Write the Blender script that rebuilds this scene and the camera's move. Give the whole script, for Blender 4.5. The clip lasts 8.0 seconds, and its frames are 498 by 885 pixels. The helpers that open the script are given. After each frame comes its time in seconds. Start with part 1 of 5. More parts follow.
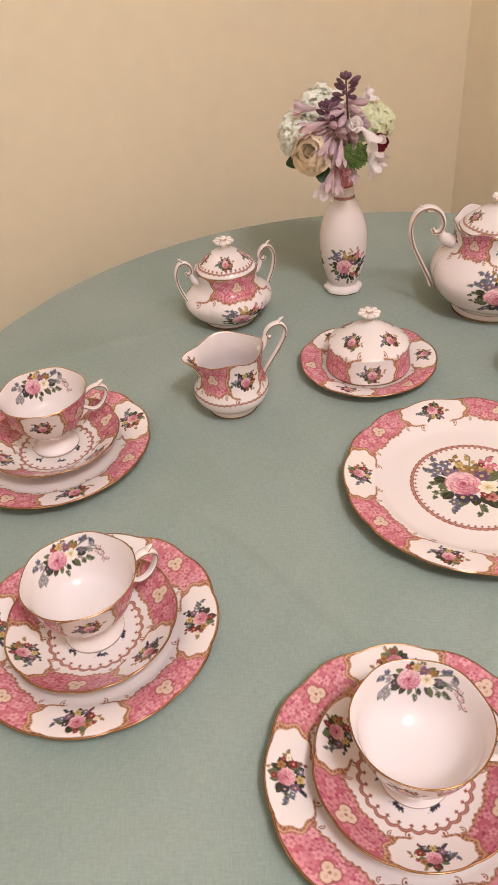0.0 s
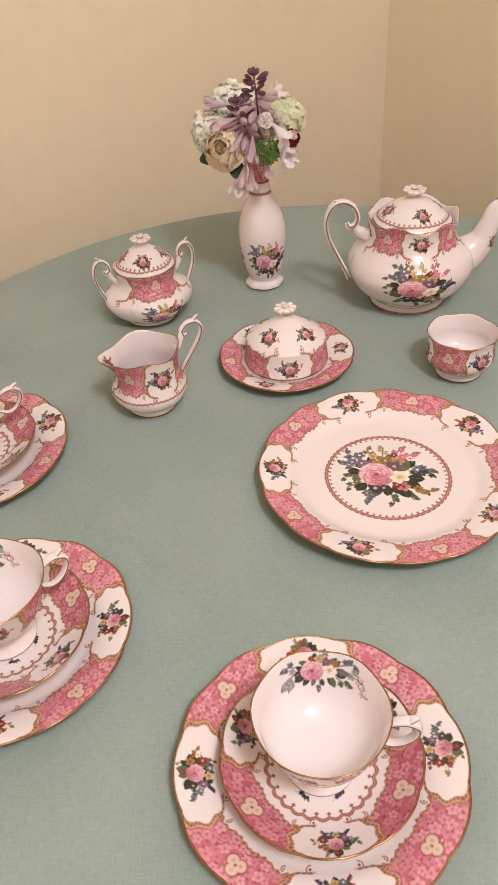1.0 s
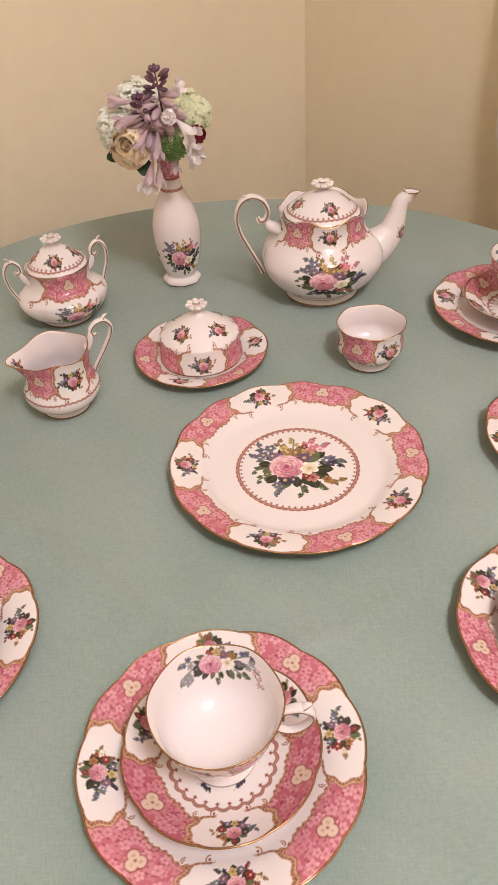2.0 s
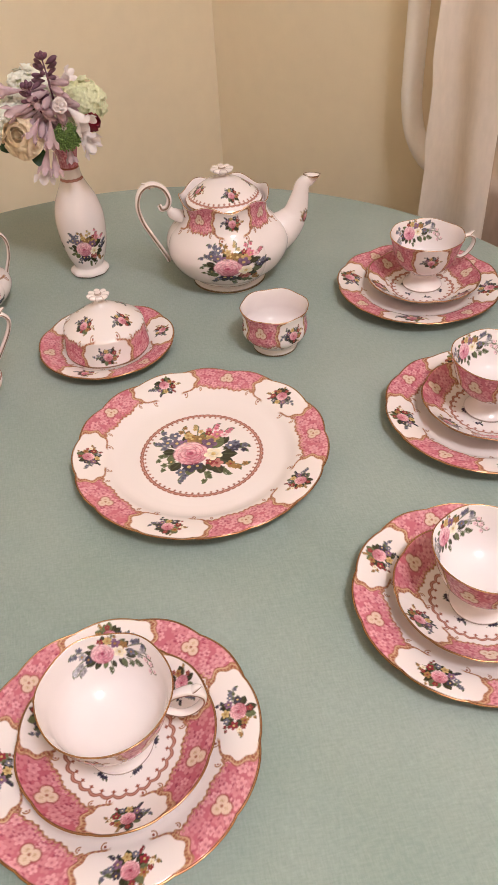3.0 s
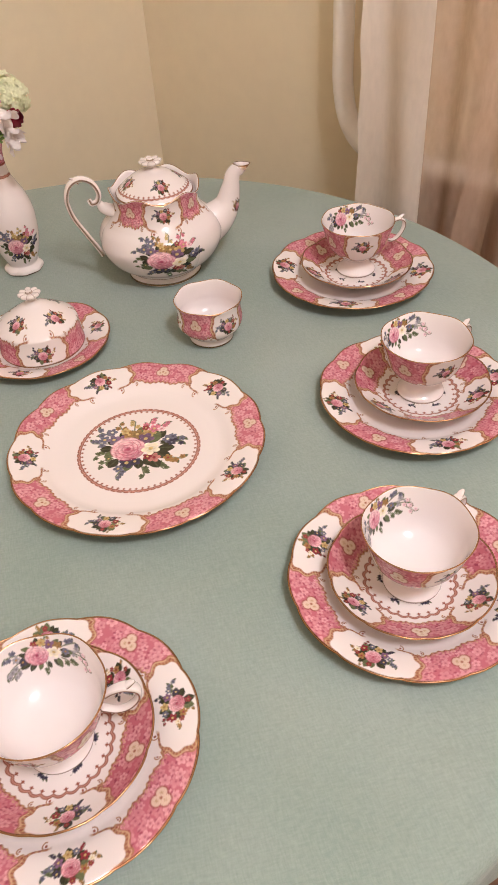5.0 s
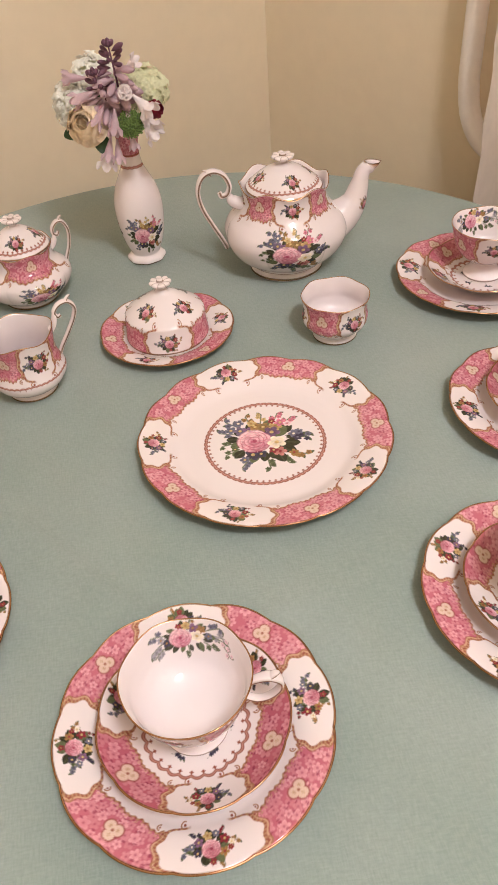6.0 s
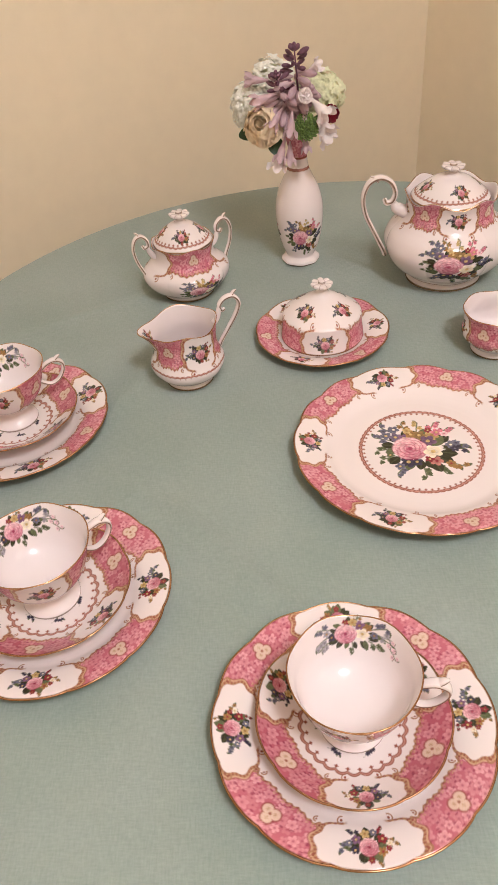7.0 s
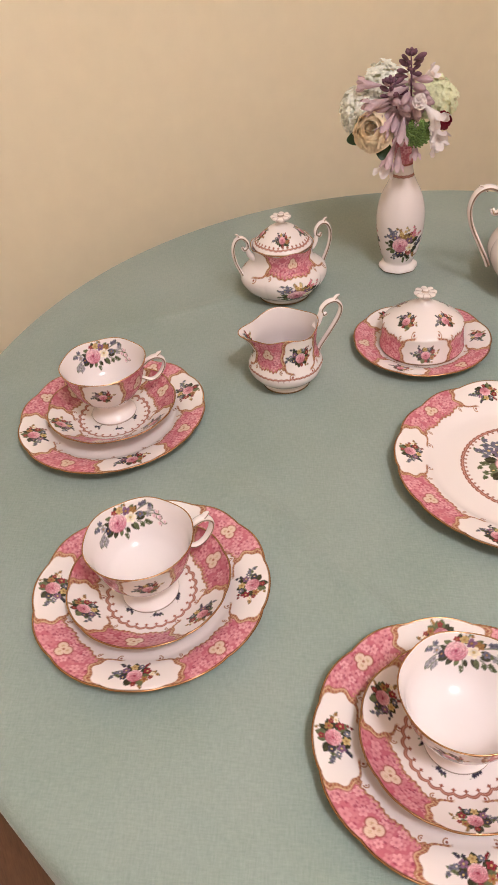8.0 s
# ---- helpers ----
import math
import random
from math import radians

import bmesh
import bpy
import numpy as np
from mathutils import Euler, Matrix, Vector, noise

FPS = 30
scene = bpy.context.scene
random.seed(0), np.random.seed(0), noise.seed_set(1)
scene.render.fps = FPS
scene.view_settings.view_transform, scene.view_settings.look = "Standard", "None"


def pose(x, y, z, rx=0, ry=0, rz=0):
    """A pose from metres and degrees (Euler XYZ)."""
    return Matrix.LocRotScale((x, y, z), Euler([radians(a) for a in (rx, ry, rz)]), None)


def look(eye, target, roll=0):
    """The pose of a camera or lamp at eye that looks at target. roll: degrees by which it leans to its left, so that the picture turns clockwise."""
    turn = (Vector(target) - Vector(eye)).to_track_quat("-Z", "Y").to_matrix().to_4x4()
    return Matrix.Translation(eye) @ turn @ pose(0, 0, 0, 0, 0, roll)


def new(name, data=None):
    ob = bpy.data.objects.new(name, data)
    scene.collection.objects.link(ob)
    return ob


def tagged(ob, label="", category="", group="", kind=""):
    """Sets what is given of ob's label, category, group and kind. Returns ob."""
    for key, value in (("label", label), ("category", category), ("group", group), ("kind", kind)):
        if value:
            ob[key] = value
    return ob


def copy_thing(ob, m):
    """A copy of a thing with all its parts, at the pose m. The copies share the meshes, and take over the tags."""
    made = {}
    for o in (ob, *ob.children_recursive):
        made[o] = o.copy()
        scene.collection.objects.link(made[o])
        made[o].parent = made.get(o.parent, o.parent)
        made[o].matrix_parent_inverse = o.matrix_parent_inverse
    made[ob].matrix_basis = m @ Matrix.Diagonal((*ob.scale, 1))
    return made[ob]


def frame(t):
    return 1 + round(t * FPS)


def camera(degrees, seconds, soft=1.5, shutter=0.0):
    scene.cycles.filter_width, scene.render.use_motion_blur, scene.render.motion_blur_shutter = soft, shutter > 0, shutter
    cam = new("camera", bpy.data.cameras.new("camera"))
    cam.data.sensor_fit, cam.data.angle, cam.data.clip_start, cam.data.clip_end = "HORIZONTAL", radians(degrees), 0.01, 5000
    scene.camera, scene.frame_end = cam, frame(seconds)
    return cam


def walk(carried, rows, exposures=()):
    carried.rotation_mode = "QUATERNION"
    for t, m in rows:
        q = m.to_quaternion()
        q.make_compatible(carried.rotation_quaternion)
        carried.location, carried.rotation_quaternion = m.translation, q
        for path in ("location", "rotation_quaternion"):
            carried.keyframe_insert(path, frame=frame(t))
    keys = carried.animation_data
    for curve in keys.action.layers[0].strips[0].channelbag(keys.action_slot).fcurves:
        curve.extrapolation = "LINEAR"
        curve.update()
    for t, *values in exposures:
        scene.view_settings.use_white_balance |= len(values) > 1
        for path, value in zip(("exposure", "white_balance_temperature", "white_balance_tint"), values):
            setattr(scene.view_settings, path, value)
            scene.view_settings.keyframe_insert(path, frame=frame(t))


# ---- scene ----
cam = camera(37.0, 8.0, soft=0.8)
PATH = [
    (0, (0.151, 0.155, 1.256), (0.032, 1.72, 0.017), -5.2),
    (0.5, (0.17, 0.157, 1.256), (0.111, 1.717, 0.006), -4.8),
    (1, (0.19, 0.155, 1.26), (0.193, 1.705, -0.004), -4.4),
    (1.5, (0.212, 0.152, 1.263), (0.275, 1.692, -0.011), -4.1),
    (2.8, (0.274, 0.14, 1.259), (0.491, 1.64, -0.045), -3.8),
    (3, (0.283, 0.137, 1.258), (0.528, 1.628, -0.053), -3.7),
    (3.5, (0.306, 0.13, 1.257), (0.607, 1.603, -0.061), -4.0),
    (4, (0.319, 0.124, 1.257), (0.665, 1.583, -0.067), -4.1),
    (4.2, (0.324, 0.121, 1.258), (0.677, 1.577, -0.067), -4.2),
    (5.3, (0.296, 0.136, 1.262), (0.59, 1.588, -0.082), -4.4),
    (5.5, (0.282, 0.14, 1.262), (0.541, 1.598, -0.082), -4.5),
    (6, (0.249, 0.142, 1.266), (0.41, 1.621, -0.071), -4.9),
    (6.5, (0.216, 0.141, 1.266), (0.259, 1.642, -0.055), -5.2),
    (7, (0.182, 0.138, 1.267), (0.105, 1.653, -0.036), -5.5),
    (7.5, (0.149, 0.137, 1.268), (-0.03, 1.656, -0.021), -5.9),
    (8, (0.137, 0.139, 1.266), (-0.086, 1.658, -0.015), -5.7),
]
walk(cam, [(t, look(eye, target, roll)) for t, eye, target, roll in PATH])

# ---- world, lamps ----
world = bpy.data.worlds.new("World")
scene.world = world
world.use_nodes = True
world.node_tree.nodes["Background"].inputs[0].default_value = (0.9, 0.75, 0.6, 1)
world.node_tree.nodes["Background"].inputs[1].default_value = 0.02
scene.view_settings.exposure = 0.0

LAMP = (0.72, -0.48, 2.64)
for k in range(4):
    bulb = bpy.data.lights.new("chandelier_bulb", "POINT")
    bulb.energy, bulb.shadow_soft_size, bulb.color = 18.6, 0.035, (0.948, 0.963, 1.035)
    arm = 0.5 + k * math.pi / 2
    new("chandelier_bulb", bulb).location = (LAMP[0] + 0.12 * math.cos(arm), LAMP[1] + 0.12 * math.sin(arm), LAMP[2])


# ---- materials ----
def lin(r, g, b):
    """sRGB bytes to linear."""
    return tuple((c / 255 / 12.92) if c / 255 <= 0.04045 else ((c / 255 + 0.055) / 1.055) ** 2.4 for c in (r, g, b))


def material(name, color, rough=0.5, metal=0.0, vary=0.0, scale=20.0, bump=0.0, bump_scale=200.0, spec=0.5, stretch=(1, 1, 1), translucent=0.0):
    """A principled material whose colour varies with noise at two scales, with fine relief."""
    m = bpy.data.materials.new(name)
    m.use_nodes = True
    n, l = m.node_tree.nodes, m.node_tree.links
    p = n["Principled BSDF"]
    p.inputs["Base Color"].default_value = (*color, 1)
    p.inputs["Roughness"].default_value, p.inputs["Metallic"].default_value = rough, metal
    p.inputs["Specular IOR Level"].default_value = spec
    tc, mp = n.new("ShaderNodeTexCoord"), n.new("ShaderNodeMapping")
    mp.inputs["Scale"].default_value = stretch
    l.new(tc.outputs["Object"], mp.inputs["Vector"])
    if vary:
        big, small, add, mix = n.new("ShaderNodeTexNoise"), n.new("ShaderNodeTexNoise"), n.new("ShaderNodeMath"), n.new("ShaderNodeMix")
        big.inputs["Scale"].default_value, small.inputs["Scale"].default_value = scale, scale * 9
        big.inputs["Detail"].default_value = small.inputs["Detail"].default_value = 4
        l.new(mp.outputs[0], big.inputs["Vector"]), l.new(mp.outputs[0], small.inputs["Vector"])
        add.operation = "ADD"
        l.new(big.outputs[0], add.inputs[0]), l.new(small.outputs[0], add.inputs[1])
        ramp = n.new("ShaderNodeMapRange")
        ramp.inputs[1].default_value, ramp.inputs[2].default_value = 0.7, 1.3
        l.new(add.outputs[0], ramp.inputs[0])
        mix.data_type = "RGBA"
        mix.inputs[6].default_value = (*[c * (1 - vary) for c in color], 1)
        mix.inputs[7].default_value = (*[min(1, c * (1 + vary)) for c in color], 1)
        l.new(ramp.outputs[0], mix.inputs[0]), l.new(mix.outputs[2], p.inputs["Base Color"])
    if bump:
        bn, bp = n.new("ShaderNodeTexNoise"), n.new("ShaderNodeBump")
        bn.inputs["Scale"].default_value, bn.inputs["Detail"].default_value = bump_scale, 5
        bp.inputs["Strength"].default_value, bp.inputs["Distance"].default_value = bump, 0.002
        l.new(mp.outputs[0], bn.inputs["Vector"]), l.new(bn.outputs[0], bp.inputs["Height"]), l.new(bp.outputs[0], p.inputs["Normal"])
    if translucent:
        tr, ms, out = n.new("ShaderNodeBsdfTranslucent"), n.new("ShaderNodeMixShader"), n["Material Output"]
        tr.inputs[0].default_value = (*color, 1)
        ms.inputs[0].default_value = translucent
        l.new(p.outputs[0], ms.inputs[1]), l.new(tr.outputs[0], ms.inputs[2]), l.new(ms.outputs[0], out.inputs[0])
    return m


def china_material():
    """Glazed bone china: the transfer print is in the colour attribute, its alpha is the gilding."""
    m = bpy.data.materials.new("glazed_china")
    m.use_nodes = True
    n, l = m.node_tree.nodes, m.node_tree.links
    p, a = n["Principled BSDF"], n.new("ShaderNodeAttribute")
    a.attribute_name = "print"
    l.new(a.outputs["Color"], p.inputs["Base Color"])
    l.new(a.outputs["Alpha"], p.inputs["Metallic"])
    r = n.new("ShaderNodeMapRange")
    r.inputs[3].default_value, r.inputs[4].default_value = 0.085, 0.24
    l.new(a.outputs["Alpha"], r.inputs[0]), l.new(r.outputs[0], p.inputs["Roughness"])
    p.inputs["IOR"].default_value = 1.5
    p.inputs["Subsurface Weight"].default_value = 0.0
    t, b, bn = n.new("ShaderNodeTexCoord"), n.new("ShaderNodeBump"), n.new("ShaderNodeTexNoise")
    bn.inputs["Scale"].default_value = 60
    b.inputs["Strength"].default_value, b.inputs["Distance"].default_value = 0.06, 0.001
    l.new(t.outputs["Object"], bn.inputs["Vector"]), l.new(bn.outputs[0], b.inputs["Height"]), l.new(b.outputs[0], p.inputs["Normal"])
    return m


def cloth_material():
    """Grey-green woven cotton: slubby threads both ways, in colour and in relief."""
    m = material("green_cotton", lin(142, 157, 152), 0.93, spec=0.15)
    n, l = m.node_tree.nodes, m.node_tree.links
    p, tc = n["Principled BSDF"], n.new("ShaderNodeTexCoord")

    def noise(scale, detail, stretch, rot):
        mp, t = n.new("ShaderNodeMapping"), n.new("ShaderNodeTexNoise")
        mp.inputs["Scale"].default_value, mp.inputs["Rotation"].default_value = stretch, (0, 0, rot)
        t.inputs["Scale"].default_value, t.inputs["Detail"].default_value = scale, detail
        l.new(tc.outputs["Object"], mp.inputs[0]), l.new(mp.outputs[0], t.inputs["Vector"])
        return t.outputs[0]

    def plus(a, b, op="ADD"):
        q = n.new("ShaderNodeMath")
        q.operation = op
        l.new(a, q.inputs[0])
        if isinstance(b, float):
            q.inputs[1].default_value = b
        else:
            l.new(b, q.inputs[1])
        return q.outputs[0]

    p.inputs["Sheen Weight"].default_value, p.inputs["Sheen Roughness"].default_value = 0.22, 0.45
    threads = plus(noise(620, 2, (1, 0.22, 1), 0.5), noise(620, 2, (0.22, 1, 1), 0.5))
    cloudy = noise(6, 4, (1, 1, 1), 0)
    tone = plus(plus(threads, 0.62, "MULTIPLY"), cloudy)
    ramp, mix = n.new("ShaderNodeMapRange"), n.new("ShaderNodeMix")
    ramp.inputs[1].default_value, ramp.inputs[2].default_value = 0.85, 1.40
    l.new(tone, ramp.inputs[0])
    mix.data_type = "RGBA"
    base = lin(148, 159, 153)
    mix.inputs[6].default_value = (*[c * k for c, k in zip(base, (0.82, 0.86, 0.83))], 1)
    mix.inputs[7].default_value = (*[c * k for c, k in zip(base, (1.08, 1.05, 1.05))], 1)
    l.new(ramp.outputs[0], mix.inputs[0]), l.new(mix.outputs[2], p.inputs["Base Color"])
    bp = n.new("ShaderNodeBump")
    bp.inputs["Strength"].default_value, bp.inputs["Distance"].default_value = 0.35, 0.0008
    l.new(threads, bp.inputs["Height"]), l.new(bp.outputs[0], p.inputs["Normal"])
    return m


def sheer_material(name, color, clear):
    """Thin woven voile: partly see-through, partly lit through."""
    m = bpy.data.materials.new(name)
    m.use_nodes = True
    n, l = m.node_tree.nodes, m.node_tree.links
    out = n["Material Output"]
    n.remove(n["Principled BSDF"])
    df, tr, tp = n.new("ShaderNodeBsdfDiffuse"), n.new("ShaderNodeBsdfTranslucent"), n.new("ShaderNodeBsdfTransparent")
    m1, m2 = n.new("ShaderNodeMixShader"), n.new("ShaderNodeMixShader")
    tc, mp, noise_a, mr = n.new("ShaderNodeTexCoord"), n.new("ShaderNodeMapping"), n.new("ShaderNodeTexNoise"), n.new("ShaderNodeMapRange")
    mp.inputs["Scale"].default_value = (40, 40, 14)
    noise_a.inputs["Scale"].default_value, noise_a.inputs["Detail"].default_value = 3, 6
    l.new(tc.outputs["Object"], mp.inputs[0]), l.new(mp.outputs[0], noise_a.inputs["Vector"])
    mr.inputs[1].default_value, mr.inputs[2].default_value = 0.3, 0.7
    mr.inputs[3].default_value, mr.inputs[4].default_value = clear - 0.035, clear + 0.035
    l.new(noise_a.outputs[0], mr.inputs[0]), l.new(mr.outputs[0], m2.inputs[0])
    df.inputs[0].default_value = tr.inputs[0].default_value = (*color, 1)
    m1.inputs[0].default_value = 0.35
    l.new(df.outputs[0], m1.inputs[1]), l.new(tr.outputs[0], m1.inputs[2])
    l.new(m1.outputs[0], m2.inputs[1]), l.new(tp.outputs[0], m2.inputs[2]), l.new(m2.outputs[0], out.inputs[0])
    return m


CHINA = china_material()
GILT = material("worn_gilding", lin(176, 134, 98), 0.25, metal=1.0, vary=0.12, scale=60)
CLOTH = cloth_material()
WALL = material("cream_wallpaint", lin(240, 223, 195), 0.75, vary=0.025, scale=3.0, bump=0.12, bump_scale=90, spec=0.3)
CEIL = material("white_ceiling_paint", lin(246, 241, 232), 0.9, vary=0.02, scale=3)
FLOORM = material("brown_floor_boards", lin(104, 70, 50), 0.45, vary=0.25, scale=6, stretch=(1, 8, 1))
WOOD = material("brown_veneer", lin(122, 72, 46), 0.4, vary=0.22, scale=9, stretch=(1, 1, 9), bump=0.05)
PIPEM = material("white_enamel", lin(252, 244, 238), 0.28, vary=0.02, scale=12)
WHITEP = material("white_lacquer", lin(230, 222, 208), 0.35, vary=0.02, scale=12)
VOILE = sheer_material("beige_voile", lin(248, 236, 226), 0.05)
VOILE_THIN = sheer_material("thin_beige_voile", lin(234, 206, 186), 0.48)


# ---- builders ----
def part(name, bm, mat, parent=None, label=""):
    """One mesh object from a bmesh or a mesh, under its thing."""
    if isinstance(bm, bmesh.types.BMesh):
        me = bpy.data.meshes.new(name)
        for f in bm.faces:
            f.smooth = True
        bm.to_mesh(me)
        bm.free()
    else:
        me = bm
    if not me.materials:
        me.materials.append(mat)
    ob = new(name, me)
    ob.parent = parent
    if label:
        ob["label"] = label
    return ob


def thing(name, label, category, m, group="", kind=""):
    """An empty at a thing's base."""
    ob = new(name)
    ob.empty_display_size = 0.02
    ob.matrix_basis = m
    return tagged(ob, label, category, group, kind)


def box(lo, hi, bevel=0.0):
    bm = bmesh.new()
    bmesh.ops.create_cube(bm, size=1)
    for v in bm.verts:
        v.co = [lo[i] + (v.co[i] + 0.5) * (hi[i] - lo[i]) for i in range(3)]
    if bevel:
        bmesh.ops.bevel(bm, geom=bm.edges[:], offset=bevel, segments=2, affect="EDGES")
    return bm


def flat(ob):
    for f in ob.data.polygons:
        f.use_smooth = False
    return ob


def curve_through(pts, n):
    """n points on a smooth curve through pts (any dimension)."""
    p = np.array(pts, float)
    p = np.vstack([2 * p[0] - p[1], p, 2 * p[-1] - p[-2]])
    out = []
    seg = len(p) - 3
    for u in np.linspace(0, seg - 1e-9, n):
        i, f = int(u), u - int(u)
        a, b, c, d = p[i:i + 4]
        out.append(0.5 * (2 * b + (c - a) * f + (2 * a - 5 * b + 4 * c - d) * f * f + (3 * b - a - 3 * c + d) * f ** 3))
    return np.array(out)


def even(curve, step):
    """A curve again with points at about even steps."""
    d = np.r_[0, np.cumsum(np.linalg.norm(np.diff(curve, axis=0), axis=1))]
    u = np.linspace(0, d[-1], max(2, int(round(d[-1] / step)) + 1))
    return np.stack([np.interp(u, d, curve[:, k]) for k in range(curve.shape[1])], 1)


def grid_mesh(name, V, color=None, wrap=True):
    """A mesh from a grid of places (rows, columns, 3), closed along the columns where wrap."""
    nr, na = V.shape[:2]
    idx = np.arange(nr * na).reshape(nr, na)
    if wrap:
        a, b = idx, np.roll(idx, -1, 1)
    else:
        a, b = idx[:, :-1], idx[:, 1:]
    quads = np.stack([a[:-1], b[:-1], b[1:], a[1:]], -1).reshape(-1, 4)
    me = bpy.data.meshes.new(name)
    me.vertices.add(nr * na)
    me.vertices.foreach_set("co", V.reshape(-1).astype(np.float32))
    me.loops.add(quads.size)
    me.loops.foreach_set("vertex_index", quads.reshape(-1).astype(np.int32))
    me.polygons.add(len(quads))
    me.polygons.foreach_set("loop_start", np.arange(0, quads.size, 4, dtype=np.int32))
    me.polygons.foreach_set("loop_total", np.full(len(quads), 4, dtype=np.int32))
    me.update(calc_edges=True)
    me.polygons.foreach_set("use_smooth", np.ones(len(quads), bool))
    if color is not None:
        at = me.color_attributes.new("print", "FLOAT_COLOR", "POINT")
        at.data.foreach_set("color", color.reshape(-1).astype(np.float32))
    me.validate()
    return me


class Print:
    """A transfer print on a surface with flat coordinates u, v in metres: colour and gilding per vertex."""

    def __init__(self, shape):
        self.n = int(np.prod(shape))
        self.shape = shape
        self.col = np.tile(np.array(C_WHITE), (self.n, 1))
        self.gold = np.zeros(self.n)

    def lay(self, where, mask, color):
        m = np.clip(mask, 0, 1)[:, None]
        self.col[where] = self.col[where] * (1 - m) + np.asarray(color) * m

    def gild(self, mask):
        m = np.clip(mask.reshape(-1), 0, 1)
        self.col = self.col * (1 - m[:, None]) + np.array(C_GOLD) * m[:, None]
        self.gold = np.maximum(self.gold, m)

    def rgba(self):
        return np.c_[self.col, self.gold]


C_WHITE = lin(231, 219, 218)
C_GOLD = lin(158, 116, 76)
C_RUST = np.array(lin(146, 84, 68))
C_TAN = np.array(lin(200, 168, 126))
C_BEIGE = np.array(lin(220, 200, 182))
C_PINK = np.array(lin(188, 103, 118))
C_PINK_LIGHT = np.array(lin(224, 163, 170))
C_PINK_DARK = np.array(lin(140, 50, 78))
C_ROSE = np.array(lin(212, 123, 142))
C_ROSE_PALE = np.array(lin(238, 200, 206))
C_ROSE_DARK = np.array(lin(150, 42, 78))
C_GREEN = np.array(lin(52, 50, 36))
C_GREEN_MID = np.array(lin(94, 100, 70))
C_BLUE = np.array(lin(108, 106, 124))
C_BLUE_DARK = np.array(lin(64, 58, 78))
C_YELLOW = np.array(lin(200, 170, 116))
C_OCHRE = np.array(lin(160, 118, 72))
C_RED = np.array(lin(140, 46, 56))
C_CREAMY = np.array(lin(240, 226, 204))
C_MAUVE = np.array(lin(128, 92, 122))


def soft(d, e):
    """1 where d is well below 0, 0 above, over a width e."""
    return np.clip(0.5 - d / e, 0, 1)


